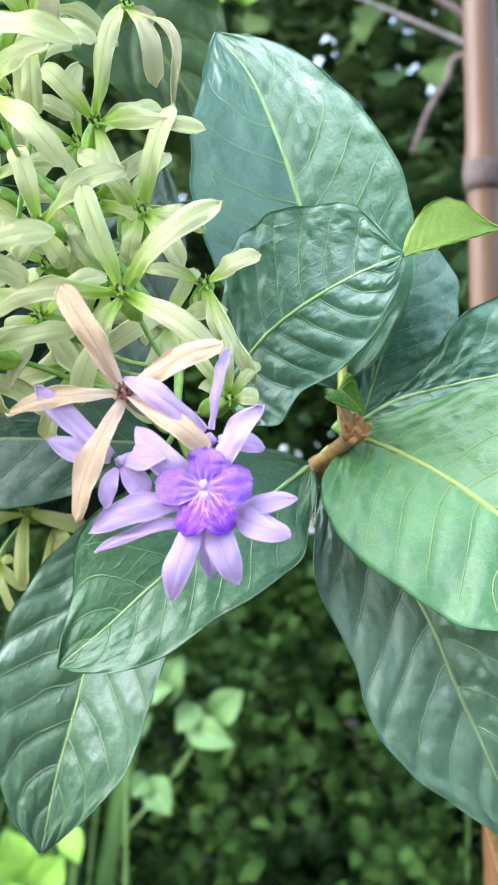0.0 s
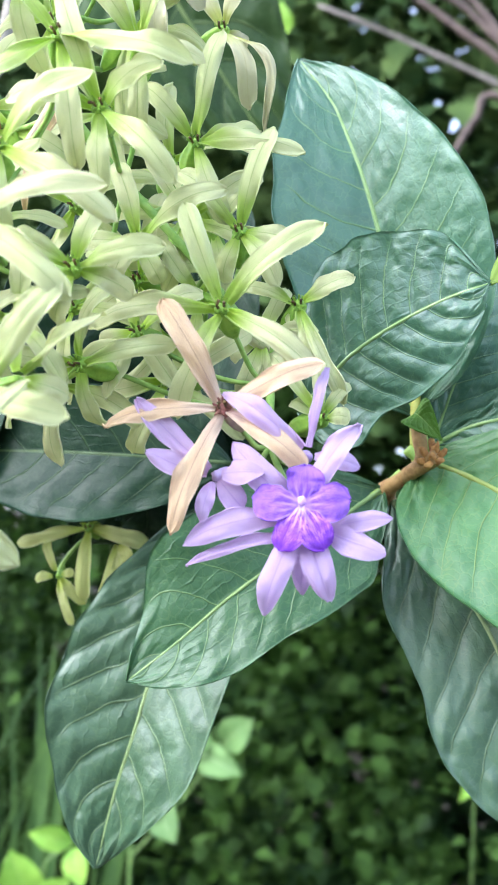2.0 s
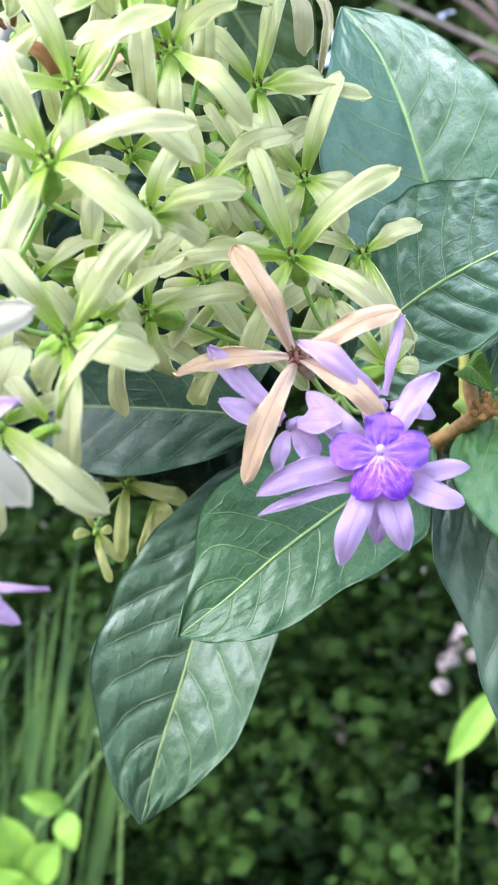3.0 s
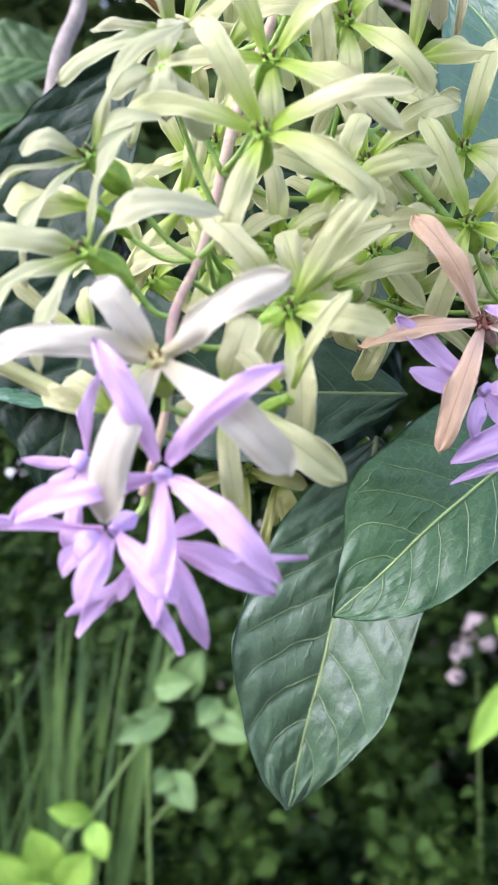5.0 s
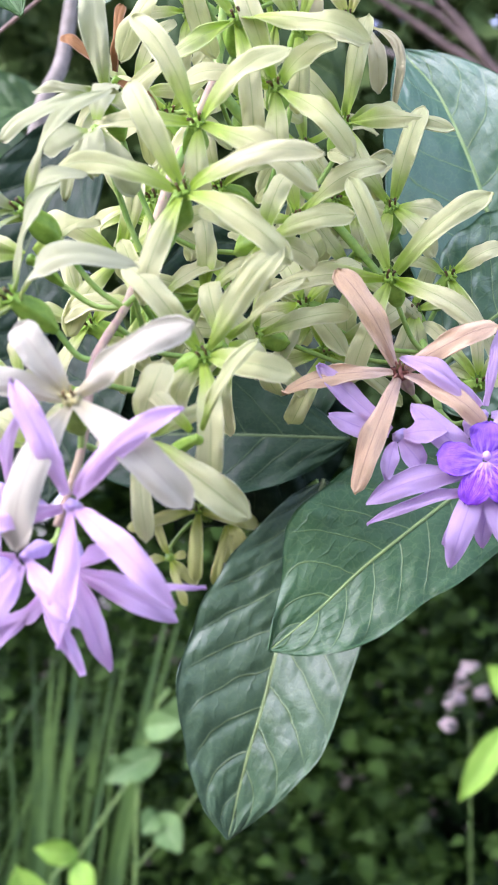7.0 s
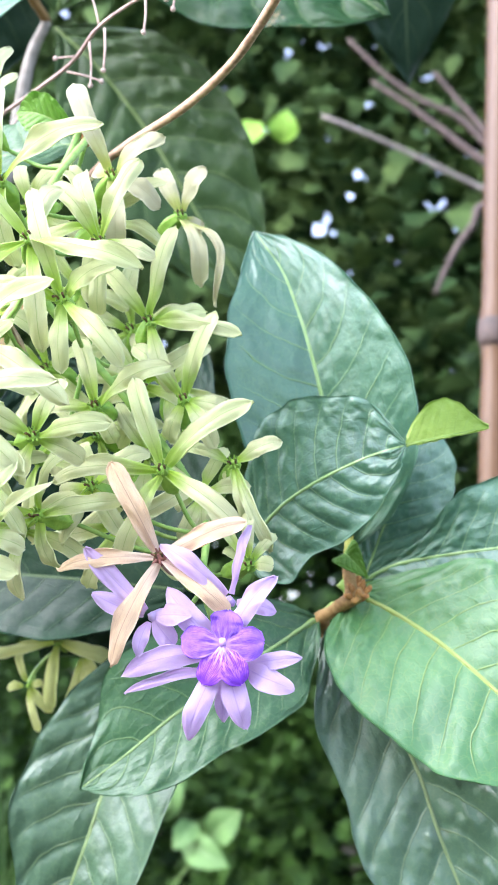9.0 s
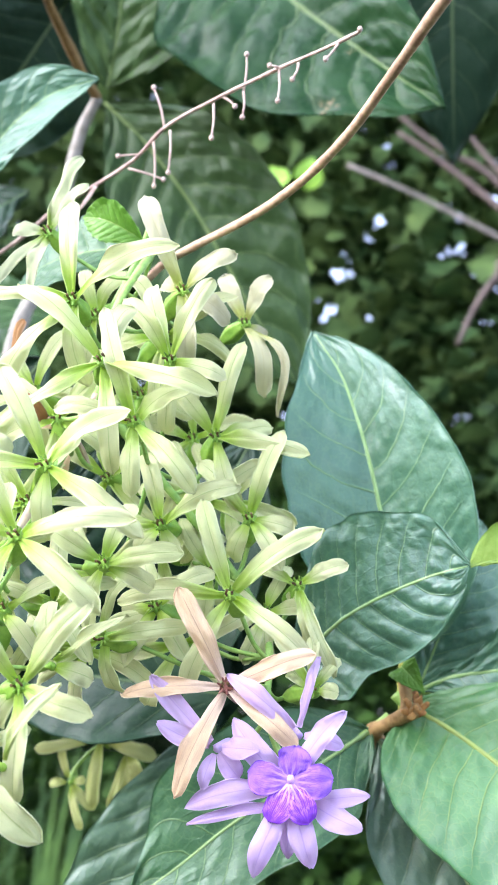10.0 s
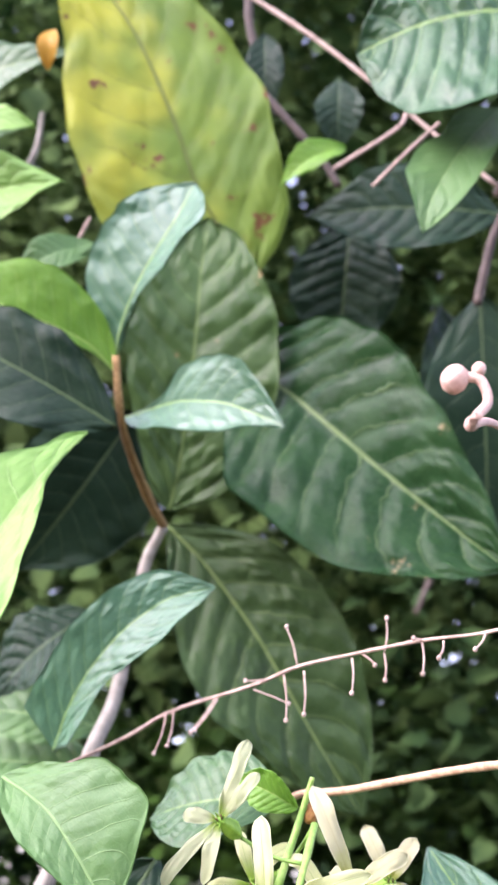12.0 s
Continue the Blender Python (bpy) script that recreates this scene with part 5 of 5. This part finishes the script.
blade(branch_right, (-0.0484, 0.3020, 1.4139), (-0.0689, 0.2955, 1.3271), (6.3, 12.4, 19.2, 21.2, 20.3, 19.0, 13.0, 5.2), (5.3, 10.4, 15.9, 20.0, 22.0, 18.8, 13.7, 6.9), (-1.2, -1.5, -1.6, -0.5), fold=(18, 22), face=(-0.1, -1, 0.25), bow=0.008, relief=0.0015, pleat=0.65, material=LEAF_GREY)
leaf(branch_right, (-0.0414, 0.2832, 1.4219), (-0.118, 0.2954, 1.4224), 0.0324, material=LEAF_SHADED, relief=0.0004, fold=10, roll=-6, bow=0.004)
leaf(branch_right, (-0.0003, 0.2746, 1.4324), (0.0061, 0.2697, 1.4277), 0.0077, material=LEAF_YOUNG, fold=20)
branch_top = thing("leafy_branch", "upright leafy branch with glossy, shade-toned dark and yellowing leaves", "branch")
leaf(branch_top, (-0.1079, 0.2929, 1.5075), (-0.1461, 0.309, 1.4272), 0.0410, material=LEAF_SHADED, fold=8, roll=10)
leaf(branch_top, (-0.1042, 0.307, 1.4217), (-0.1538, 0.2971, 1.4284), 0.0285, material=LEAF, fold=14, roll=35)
leaf(branch_top, (-0.0827, 0.2774, 1.4805), (-0.0662, 0.296, 1.4347), 0.0448, material=LEAF_SHADED, fold=8, roll=-10)
leaf(branch_top, (-0.0469, 0.2985, 1.4911), (-0.0737, 0.3142, 1.4085), 0.0485, material=LEAF_SHADED, fold=8, roll=14)
leaf(branch_top, (-0.1125, 0.3041, 1.4659), (-0.1259, 0.2937, 1.3968), 0.0496, material=LEAF_SHADED, fold=10, roll=8)
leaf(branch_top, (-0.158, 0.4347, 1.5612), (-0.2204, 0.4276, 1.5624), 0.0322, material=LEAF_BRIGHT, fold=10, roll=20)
leaf(branch_top, (-0.1636, 0.4007, 1.6009), (-0.1971, 0.4005, 1.5651), 0.0382, material=LEAF_SHADED, fold=10, roll=20)
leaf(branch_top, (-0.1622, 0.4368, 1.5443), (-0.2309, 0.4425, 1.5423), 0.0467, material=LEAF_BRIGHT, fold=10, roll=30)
leaf(branch_top, (-0.0478, 0.3168, 1.4526), (-0.0895, 0.3235, 1.4014), 0.0506, material=LEAF_SHADED, fold=10, roll=-14)
stem('branch_wood', [(-0.1479, 0.316, 1.6743), (-0.1444, 0.3284, 1.6516), (-0.141, 0.3697, 1.6403), (-0.1373, 0.389, 1.635)], 0.0013, 0.0019, RUSTWOOD, branch_top, knots=0.25, n=24, sides=10)
stem('branch_wood', [(-0.1373, 0.389, 1.635), (-0.1433, 0.3912, 1.6171), (-0.148, 0.3932, 1.5685), (-0.1524, 0.3861, 1.5459), (-0.1626, 0.3911, 1.5017), (-0.1971, 0.4023, 1.4125), (-0.2402, 0.4886, 1.138), (-0.2671, 0.5862, 0.4576), (-0.2727, 0.6566, -0.2266)], 0.002, 0.0046, PALE_BARK, branch_top, knots=0.15, n=70, sides=10)
blade(branch_top, (-0.1386, 0.4020, 1.6394), (-0.0527, 0.4100, 1.5346), (7.5, 18.0, 26.5, 31.4, 31.6, 28.0, 20.6, 9.2), (4.2, 12.6, 23.2, 31.0, 31.2, 22.2, 15.9, 8.1), (-3.7, -4.4, -2.7, -0.8), fold=(10, 10), material=LEAF_DULL, relief=0.0021, pleat=0.7, bow=0.006)
blade(branch_top, (-0.1440, 0.3000, 1.5356), (-0.0973, 0.2755, 1.5838), (14.9, 13.5, 12.8, 12.5, 12.1, 11.7, 11.1, 7.6), (2.8, 7.8, 9.2, 8.3, 11.1, 12.7, 9.2, 4.2), (-5.2, -7.8, -8.7, -7.1), fold=(20, 20), bow=0.006)
blade(branch_top, (-0.1172, 0.4050, 1.7150), (-0.0057, 0.3530, 1.6169), (18.8, 29.3, 38.5, 42.8, 37.6, 27.5, 19.5, 7.9), (7.3, 22.0, 37.4, 48.7, 46.5, 42.9, 32.3, 17.1), (-0.5, 1.0, 2.3, 1.7), fold=(34, 8), material=LEAF_GLOSSY, relief=0.0020, pleat=0.85, bow=0.006)
blade(branch_top, (-0.1138, 0.3980, 1.7516), (-0.2200, 0.3650, 1.9225), (13.1, 31.0, 47.1, 47.5, 40.6, 26.8, 15.7, 6.3), (16.3, 32.4, 39.8, 41.8, 34.9, 27.4, 18.6, 8.6), (-5.0, -0.4, 2.3, -0.2), fold=(8, 8), material=LEAF_YELLOW, relief=0.0016, bow=0.006, label='large yellowing leaf with brown spots')
blade(branch_top, (-0.1535, 0.3370, 1.6842), (-0.1276, 0.3130, 1.7438), (4.3, 9.5, 18.8, 23.2, 24.4, 23.1, 19.5, 9.4), (0.7, 2.2, 4.5, 8.9, 18.1, 19.4, 24.4, 14.4), (-1.5, -1.0, 0.4, 1.1), fold=(6, 38), roll=-8, relief=0.0009, bow=0.005)
blade(branch_top, (-0.1384, 0.4020, 1.6454), (-0.1347, 0.3850, 1.7721), (7.2, 13.6, 20.2, 26.0, 28.5, 25.7, 19.3, 10.7), (16.9, 27.1, 34.0, 37.5, 36.3, 32.5, 24.1, 14.2), (2.5, 2.7, 2.2, 0.3), fold=(8, 10), material=LEAF_WORN, relief=0.0018, pleat=0.65, bow=0.006)
blade(branch_top, (-0.1468, 0.3360, 1.6584), (-0.0844, 0.2965, 1.6438), (0.4, 0.4, 3.8, 13.5, 16.8, 16.2, 12.0, 5.6), (2.3, 7.0, 11.2, 13.8, 14.6, 13.4, 8.0, 2.7), (-3.3, -6.0, -6.0, -3.7), fold=(36, 14), bow=0.004, relief=0.0010)
blade(branch_top, (-0.1536, 0.3370, 1.6780), (-0.2093, 0.3150, 1.6997), (0.7, 2.1, 4.2, 4.7, 5.0, 5.3, 5.0, 1.9), (4.8, 8.9, 13.2, 17.9, 21.0, 20.8, 16.4, 9.3), (3.0, 1.8, -0.5, -1.4), fold=(24, 20), bow=0.004, material=LEAF_YOUNG, relief=0.0009, label='fresh yellow-green leaf')
leaf(branch_top, (-0.1446, 0.318, 1.6484), (-0.2284, 0.3164, 1.6855), 0.0393, material=LEAF_SHADED, relief=0.0005, fold=10, roll=-10)
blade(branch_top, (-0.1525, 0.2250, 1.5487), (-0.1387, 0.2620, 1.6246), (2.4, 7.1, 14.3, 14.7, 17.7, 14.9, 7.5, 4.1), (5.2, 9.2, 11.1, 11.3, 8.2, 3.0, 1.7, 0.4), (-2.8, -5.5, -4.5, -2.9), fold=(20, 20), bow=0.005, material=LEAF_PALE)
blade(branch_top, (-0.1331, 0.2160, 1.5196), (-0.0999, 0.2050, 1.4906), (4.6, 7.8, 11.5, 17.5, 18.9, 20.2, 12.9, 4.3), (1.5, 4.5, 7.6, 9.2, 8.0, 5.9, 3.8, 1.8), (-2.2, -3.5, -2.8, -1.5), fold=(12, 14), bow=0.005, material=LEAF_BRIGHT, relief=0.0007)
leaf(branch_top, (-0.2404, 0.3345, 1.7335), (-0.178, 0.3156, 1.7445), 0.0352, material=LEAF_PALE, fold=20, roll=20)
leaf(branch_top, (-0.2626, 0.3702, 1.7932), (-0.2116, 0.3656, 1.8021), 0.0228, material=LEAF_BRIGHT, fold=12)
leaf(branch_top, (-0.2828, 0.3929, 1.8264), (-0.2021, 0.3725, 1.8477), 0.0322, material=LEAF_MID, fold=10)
leaf(branch_top, (-0.1587, 0.4035, 1.6882), (-0.2031, 0.42, 1.6204), 0.0616, material=LEAF_SHADED, relief=0.0004, fold=8, roll=0, face=(0.3, -1, -0.9))
leaf(branch_top, (-0.1794, 0.3687, 1.746), (-0.207, 0.36, 1.724), 0.0183, material=LEAF_BRIGHT, fold=10)
leaf(branch_top, (-0.2095, 0.3628, 1.8294), (-0.2091, 0.3607, 1.8497), 0.0095, material=LEAF_ORANGE, fold=10, nu=40, nv=17, label='small orange withering leaf')
leaf(branch_top, (-0.2449, 0.3563, 1.7915), (-0.2047, 0.3472, 1.7894), 0.0189, material=LEAF_PALE, fold=10, nu=60, nv=25)
leaf(branch_top, (-0.2066, 0.3722, 1.7306), (-0.1748, 0.3681, 1.7485), 0.0147, material=LEAF_BRIGHT, fold=14)
stem('twig_rod', [(-0.2031, 0.3784, 1.7288), (-0.1905, 0.3758, 1.7454), (-0.1812, 0.3675, 1.7599)], 0.0012, 0.0008, TWIG, branch_top, knots=0.3)
stem('twig_rod', [(-0.2247, 0.3869, 1.7826), (-0.2164, 0.3843, 1.8017), (-0.2157, 0.3823, 1.8211)], 0.0016, 0.0012, PALE_BARK, branch_top, knots=0.3)
branch_far = thing("leafy_branch", "overhanging leafy branch with rough blue-green leaves and bare twigs", "branch")
blade(branch_far, (0.0033, 0.2900, 1.8019), (-0.0709, 0.2920, 1.7863), (7.2, 21.7, 44.1, 54.7, 57.0, 50.9, 42.3, 25.8), (11.5, 21.4, 29.4, 34.9, 31.0, 26.5, 17.9, 10.0), (3.1, 5.1, 4.9, 3.1), fold=(12, 14), bow=0.006, relief=0.0018, pleat=0.9, material=LEAF_SOFT)
blade(branch_far, (-0.0184, 0.3000, 1.7715), (-0.0437, 0.2860, 1.7114), (1.4, 4.1, 8.5, 12.0, 12.6, 11.4, 8.9, 4.1), (1.8, 5.5, 9.7, 9.0, 12.5, 13.1, 7.4, 2.9), (1.7, 2.7, 3.2, 2.6), fold=(18, 16), bow=0.004, material=LEAF_BRIGHT, relief=0.0008)
leaf(branch_far, (-0.0084, 0.422, 1.8023), (-0.0984, 0.4301, 1.8015), 0.0463, material=LEAF_SHADED, fold=8, roll=-12)
leaf(branch_far, (-0.0785, 0.452, 1.811), (-0.0787, 0.4608, 1.7402), 0.0524, material=LEAF_SHADED, fold=8)
leaf(branch_far, (-0.0166, 0.4274, 1.7632), (-0.0057, 0.4654, 1.6483), 0.0573, material=LEAF_SHADED, relief=0.0004, fold=8)
leaf(branch_far, (-0.0935, 0.4839, 1.92), (-0.0902, 0.4897, 1.8759), 0.0256, material=LEAF_SHADED, fold=8)
leaf(branch_far, (-0.1296, 0.4436, 1.9162), (-0.1251, 0.4495, 1.8658), 0.0200, material=LEAF_SHADED, fold=8)
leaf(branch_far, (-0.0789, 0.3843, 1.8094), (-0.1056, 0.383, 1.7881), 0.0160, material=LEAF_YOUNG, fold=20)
leaf(branch_far, (0.0024, 0.4705, 1.6794), (-0.0332, 0.4617, 1.7757), 0.0507, material=LEAF_SHADED, fold=8)
stem('twig_rod', [(-0.1376, 0.3954, 1.9032), (-0.1146, 0.3952, 1.8873), (-0.0866, 0.3953, 1.8658), (-0.0437, 0.3959, 1.8281), (-0.0131, 0.3964, 1.8006)], 0.0012, 0.001, TWIG, branch_far, knots=0.2)
stem('twig_rod', [(-0.1206, 0.4102, 1.854), (-0.0943, 0.4113, 1.8247), (-0.0826, 0.4123, 1.8078)], 0.002, 0.0016, DARK_BARK, branch_far, knots=0.2)
stem('twig_rod', [(-0.0641, 0.3458, 1.7662), (-0.0518, 0.3435, 1.7807), (-0.0399, 0.3414, 1.7933)], 0.0008, 0.0008, TWIG, branch_far, knots=0.2)
stem('twig_rod', [(-0.085, 0.4015, 1.8095), (-0.0586, 0.3971, 1.8283), (-0.0541, 0.3958, 1.8366)], 0.001, 0.0008, TWIG, branch_far, knots=0.2)
stem('twig_rod', [(-0.0189, 0.403, 1.7462), (-0.0143, 0.3995, 1.7745), (-0.0101, 0.3977, 1.7874)], 0.0022, 0.0016, DARK_BARK, branch_far, knots=0.2)
stem('branch_wood', [(-0.0131, 0.3964, 1.8006), (0.0435, 0.4211, 1.7701), (0.1077, 0.5144, 1.5455), (0.2128, 0.9, 0.8717), (0.1988, 0.9, 0.5593), (0.1950, 0.9, -0.0500)], 0.004, 0.009, DARK_BARK, branch_far, knots=0.2, n=40)
stem('twig_rod', [(-0.1405, 0.4417, 1.9394), (-0.1369, 0.4442, 1.9166), (-0.1198, 0.4483, 1.8718)], 0.0026, 0.002, DARK_BARK, branch_far, knots=0.2)
old_stalk = thing("dry_stalk", "pale pinkish dry flower stalk hanging close", "twig")
stem('stalk_rod', [(-0.0368, 0.0899, 1.5718), (-0.034, 0.0898, 1.5715), (-0.0327, 0.0899, 1.5681), (-0.0347, 0.0901, 1.5647), (-0.0283, 0.1289, 1.5803), (-0.0154, 0.1388, 1.5746), (0.0082, 0.1328, 1.5332)], 0.0008, 0.0007, PINKISH, old_stalk, n=40)
blob("stalk_end", (-0.0376, 0.0899, 1.5714), 0.002, PINKISH, old_stalk, 1.15, (0.4, 0, 1), 0.06)
blob("stalk_end", (-0.0342, 0.0898, 1.5731), 0.0011, PINKISH, old_stalk, 1.15, (0.4, 0, 1), 0.06)
blob("stalk_end", (-0.0349, 0.0901, 1.5646), 0.0011, PINKISH, old_stalk, 1.15, (0.4, 0, 1), 0.06)
tree_twigs = thing("bare_branches", "dark reddish bare branches of a shrub", "branches")
stem('branch_wood', [(-0.1835, 1.5000, 2.1085), (-0.0997, 1.5000, 2.0740), (-0.0249, 1.5000, 2.0386), (0.0351, 1.5000, 2.0094), (0.0915, 1.5000, 1.9762), (0.2318, 1.5000, 1.8637)], 0.0026, 0.0051, GREY_BARK, tree_twigs, knots=0.25, n=30)
stem('branch_wood', [(-0.1214, 1.5000, 2.1555), (-0.0750, 1.5000, 2.1255), (-0.0290, 1.5000, 2.0921), (0.0088, 1.5000, 2.0628), (0.0498, 1.5000, 2.0304), (0.2318, 1.5000, 1.8637)], 0.0034, 0.0063, DARK_BARK, tree_twigs, knots=0.25, n=30)
stem('branch_wood', [(-0.0423, 1.5000, 2.1696), (-0.0067, 1.5000, 2.1277), (0.0298, 1.5000, 2.0851), (0.0748, 1.5000, 2.0202), (0.2318, 1.5000, 1.8637)], 0.0028, 0.0069, DARK_BARK, tree_twigs, knots=0.25, n=30)
stem('branch_wood', [(-0.0226, 1.5000, 1.8741), (-0.0054, 1.5000, 1.9230), (0.0162, 1.5000, 1.9613), (0.0491, 1.5000, 1.9891), (0.2318, 1.5000, 1.8637)], 0.0032, 0.0060, DARK_BARK, tree_twigs, knots=0.25, n=30)
stem('branch_wood', [(-0.1563, 1.5000, 2.2144), (-0.1077, 1.5000, 2.1678), (-0.0611, 1.5000, 2.1337), (-0.0088, 1.5000, 2.1083), (0.0445, 1.5000, 2.0567), (0.2318, 1.5000, 1.8637)], 0.0028, 0.0054, DARK_BARK, tree_twigs, knots=0.25, n=30)
stem('branch_wood', [(0.2318, 1.5, 1.8637), (0.2712, 1.5, 1.4862), (0.2847, 1.5, 0.9306), (0.2858, 1.5, 0.3083), (0.2858, 1.5, -0.0500)], 0.009, 0.016, DARK_BARK, tree_twigs, knots=0.2, n=30)
sprig = thing("weed_sprig", "pale soft green weed growing low behind the vine", "weed")
stem('weed_stem', [(-0.2860, 1.5, -0.0500), (-0.2883, 1.5, 0.1757), (-0.3084, 1.5, 0.3781), (-0.3455, 1.5, 1.058), (-0.333, 1.5, 1.2222), (-0.3127, 1.5, 1.2688)], 0.0024, 0.0024, WEEDSTEM, sprig)
stem('weed_stem', [(-0.3455, 1.5, 1.058), (-0.2917, 1.5, 1.1242), (-0.2448, 1.5, 1.1968)], 0.0018, 0.0012, WEEDSTEM, sprig)
leaf(sprig, (-0.3124, 1.5, 1.2091), (-0.2774, 1.47, 1.2714), 0.0425, material=LEAF_WEED, nu=24, nv=11, fold=12, relief=0.0004)
leaf(sprig, (-0.3192, 1.5, 1.1959), (-0.3804, 1.47, 1.16), 0.0399, material=LEAF_WEED, nu=24, nv=11, fold=12, relief=0.0004)
leaf(sprig, (-0.3398, 1.5, 1.2221), (-0.2873, 1.47, 1.2324), 0.0372, material=LEAF_WEED, nu=24, nv=11, fold=12, relief=0.0004)
leaf(sprig, (-0.2448, 1.5, 1.1968), (-0.2045, 1.47, 1.2333), 0.0425, material=LEAF_WEED, nu=24, nv=11, fold=12, relief=0.0004)
leaf(sprig, (-0.2784, 1.5, 1.1898), (-0.2145, 1.47, 1.1689), 0.0399, material=LEAF_WEED, nu=24, nv=11, fold=12, relief=0.0004)
leaf(sprig, (-0.353, 1.5, 1.1625), (-0.374, 1.47, 1.1924), 0.0319, material=LEAF_WEED, nu=24, nv=11, fold=12, relief=0.0004)
leaf(sprig, (-0.265, 1.5, 1.2097), (-0.2804, 1.47, 1.1808), 0.0319, material=LEAF_WEED, nu=24, nv=11, fold=12, relief=0.0004)
leaf(sprig, (-0.3188, 1.5, 1.1236), (-0.2867, 1.47, 1.0849), 0.0399, material=LEAF_WEED, nu=24, nv=11, fold=12, relief=0.0004)
leaf(sprig, (-0.3188, 1.5, 1.1236), (-0.3331, 1.47, 1.103), 0.0319, material=LEAF_WEED, nu=24, nv=11, fold=12, relief=0.0004)
lime_sprig = thing("weed_sprig", "bright yellow-green young weed leaves", "weed")
stem('weed_stem', [(-0.4389, 1.42, -0.0500), (-0.4389, 1.42, 0.1982), (-0.4387, 1.42, 0.5931), (-0.4321, 1.42, 1.0115), (-0.3942, 1.42, 1.0864), (-0.3368, 1.42, 1.1745)], 0.0024, 0.0018, WEEDSTEM, lime_sprig)
leaf(lime_sprig, (-0.4321, 1.42, 1.0115), (-0.4598, 1.4, 1.0768), 0.0518, material=LEAF_LIME, nu=24, nv=11, fold=12, relief=0.0004)
leaf(lime_sprig, (-0.4287, 1.42, 0.9992), (-0.3889, 1.4, 1.0541), 0.0453, material=LEAF_LIME, nu=24, nv=11, fold=12, relief=0.0004)
leaf(lime_sprig, (-0.3942, 1.42, 1.0864), (-0.4407, 1.4, 1.0956), 0.0291, material=LEAF_LIME, nu=24, nv=11, fold=12, relief=0.0004)
leaf(lime_sprig, (-0.3941, 1.42, 1.0803), (-0.3729, 1.4, 1.0424), 0.0324, material=LEAF_LIME, nu=24, nv=11, fold=12, relief=0.0004)
leaf(lime_sprig, (-0.4512, 1.42, 0.9802), (-0.5047, 1.4, 1.0512), 0.0583, material=LEAF_LIME, nu=24, nv=11, fold=12, relief=0.0004)
leaf(lime_sprig, (-0.4183, 1.42, 0.9507), (-0.4716, 1.4, 1.0155), 0.0777, material=LEAF_LIME, nu=24, nv=11, fold=12, relief=0.0004)
leaf_sprig = thing("weed_sprig", "fresh green pointed leaf on a thin low stem", "weed")
stem('weed_stem', [(0.1540, 1.7, -0.0500), (0.1493, 1.7, 0.2154), (0.1328, 1.7, 0.678), (0.1194, 1.7, 1.0257), (0.0946, 1.7, 1.2197)], 0.0024, 0.002, WEEDSTEM, leaf_sprig)
leaf(leaf_sprig, (0.0983, 1.7, 1.2235), (0.0371, 1.68, 1.1262), 0.0391, material=LEAF_LIME, nu=24, nv=11, fold=14, relief=0.0004)
leaf(leaf_sprig, (0.1208, 1.7, 1.2565), (0.0727, 1.68, 1.3013), 0.0469, material=LEAF_LIME, nu=24, nv=11, fold=14, relief=0.0004)
pale_bloom = thing("weed_flower", "small pale pink flower heads among the hedge", "flowers")
stem('weed_stem', [(0.068, 1.9, -0.0500), (0.068, 1.9, 0.2156), (0.0672, 1.9, 0.5907), (0.0611, 1.9, 1.1425), (0.0591, 1.9, 1.2568)], 0.0024, 0.002, WEEDSTEM, pale_bloom)
blob("flower_head", (0.0595, 1.9, 1.2815), 0.014, PALEPINK, pale_bloom, 1.0, (0, 0, 1), 0.5)
blob("flower_head", (0.0381, 1.9, 1.2362), 0.015, PALEPINK, pale_bloom, 1.0, (0, 0, 1), 0.5)
blob("flower_head", (0.0754, 1.9, 1.2528), 0.012, PALEPINK, pale_bloom, 1.0, (0, 0, 1), 0.5)
blob("flower_head", (0.0294, 1.9, 1.2033), 0.011, PALEPINK, pale_bloom, 1.0, (0, 0, 1), 0.5)
blob("flower_head", (0.0485, 1.9, 1.265), 0.012, PALEPINK, pale_bloom, 1.0, (0, 0, 1), 0.5)
light_sprig = thing("weed_sprig", "sunlit yellow-green leaves of a shrub farther back", "weed")
stem('weed_stem', [(-0.1300, 1.80, 1.7500), (-0.1458, 1.66, 1.9700), (-0.2149, 1.6, 2.0879), (-0.2532, 1.6, 2.1535), (-0.2964, 1.6, 2.1818)], 0.0012, 0.0008, HEDGE_UPPER, light_sprig)
leaf(light_sprig, (-0.249, 1.6, 2.1116), (-0.2427, 1.58, 2.1531), 0.0447, material=LEAF_LIME, nu=24, nv=11, fold=12, relief=0.0004)
leaf(light_sprig, (-0.2842, 1.6, 2.144), (-0.3076, 1.58, 2.0924), 0.0447, material=LEAF_LIME, nu=24, nv=11, fold=12, relief=0.0004)
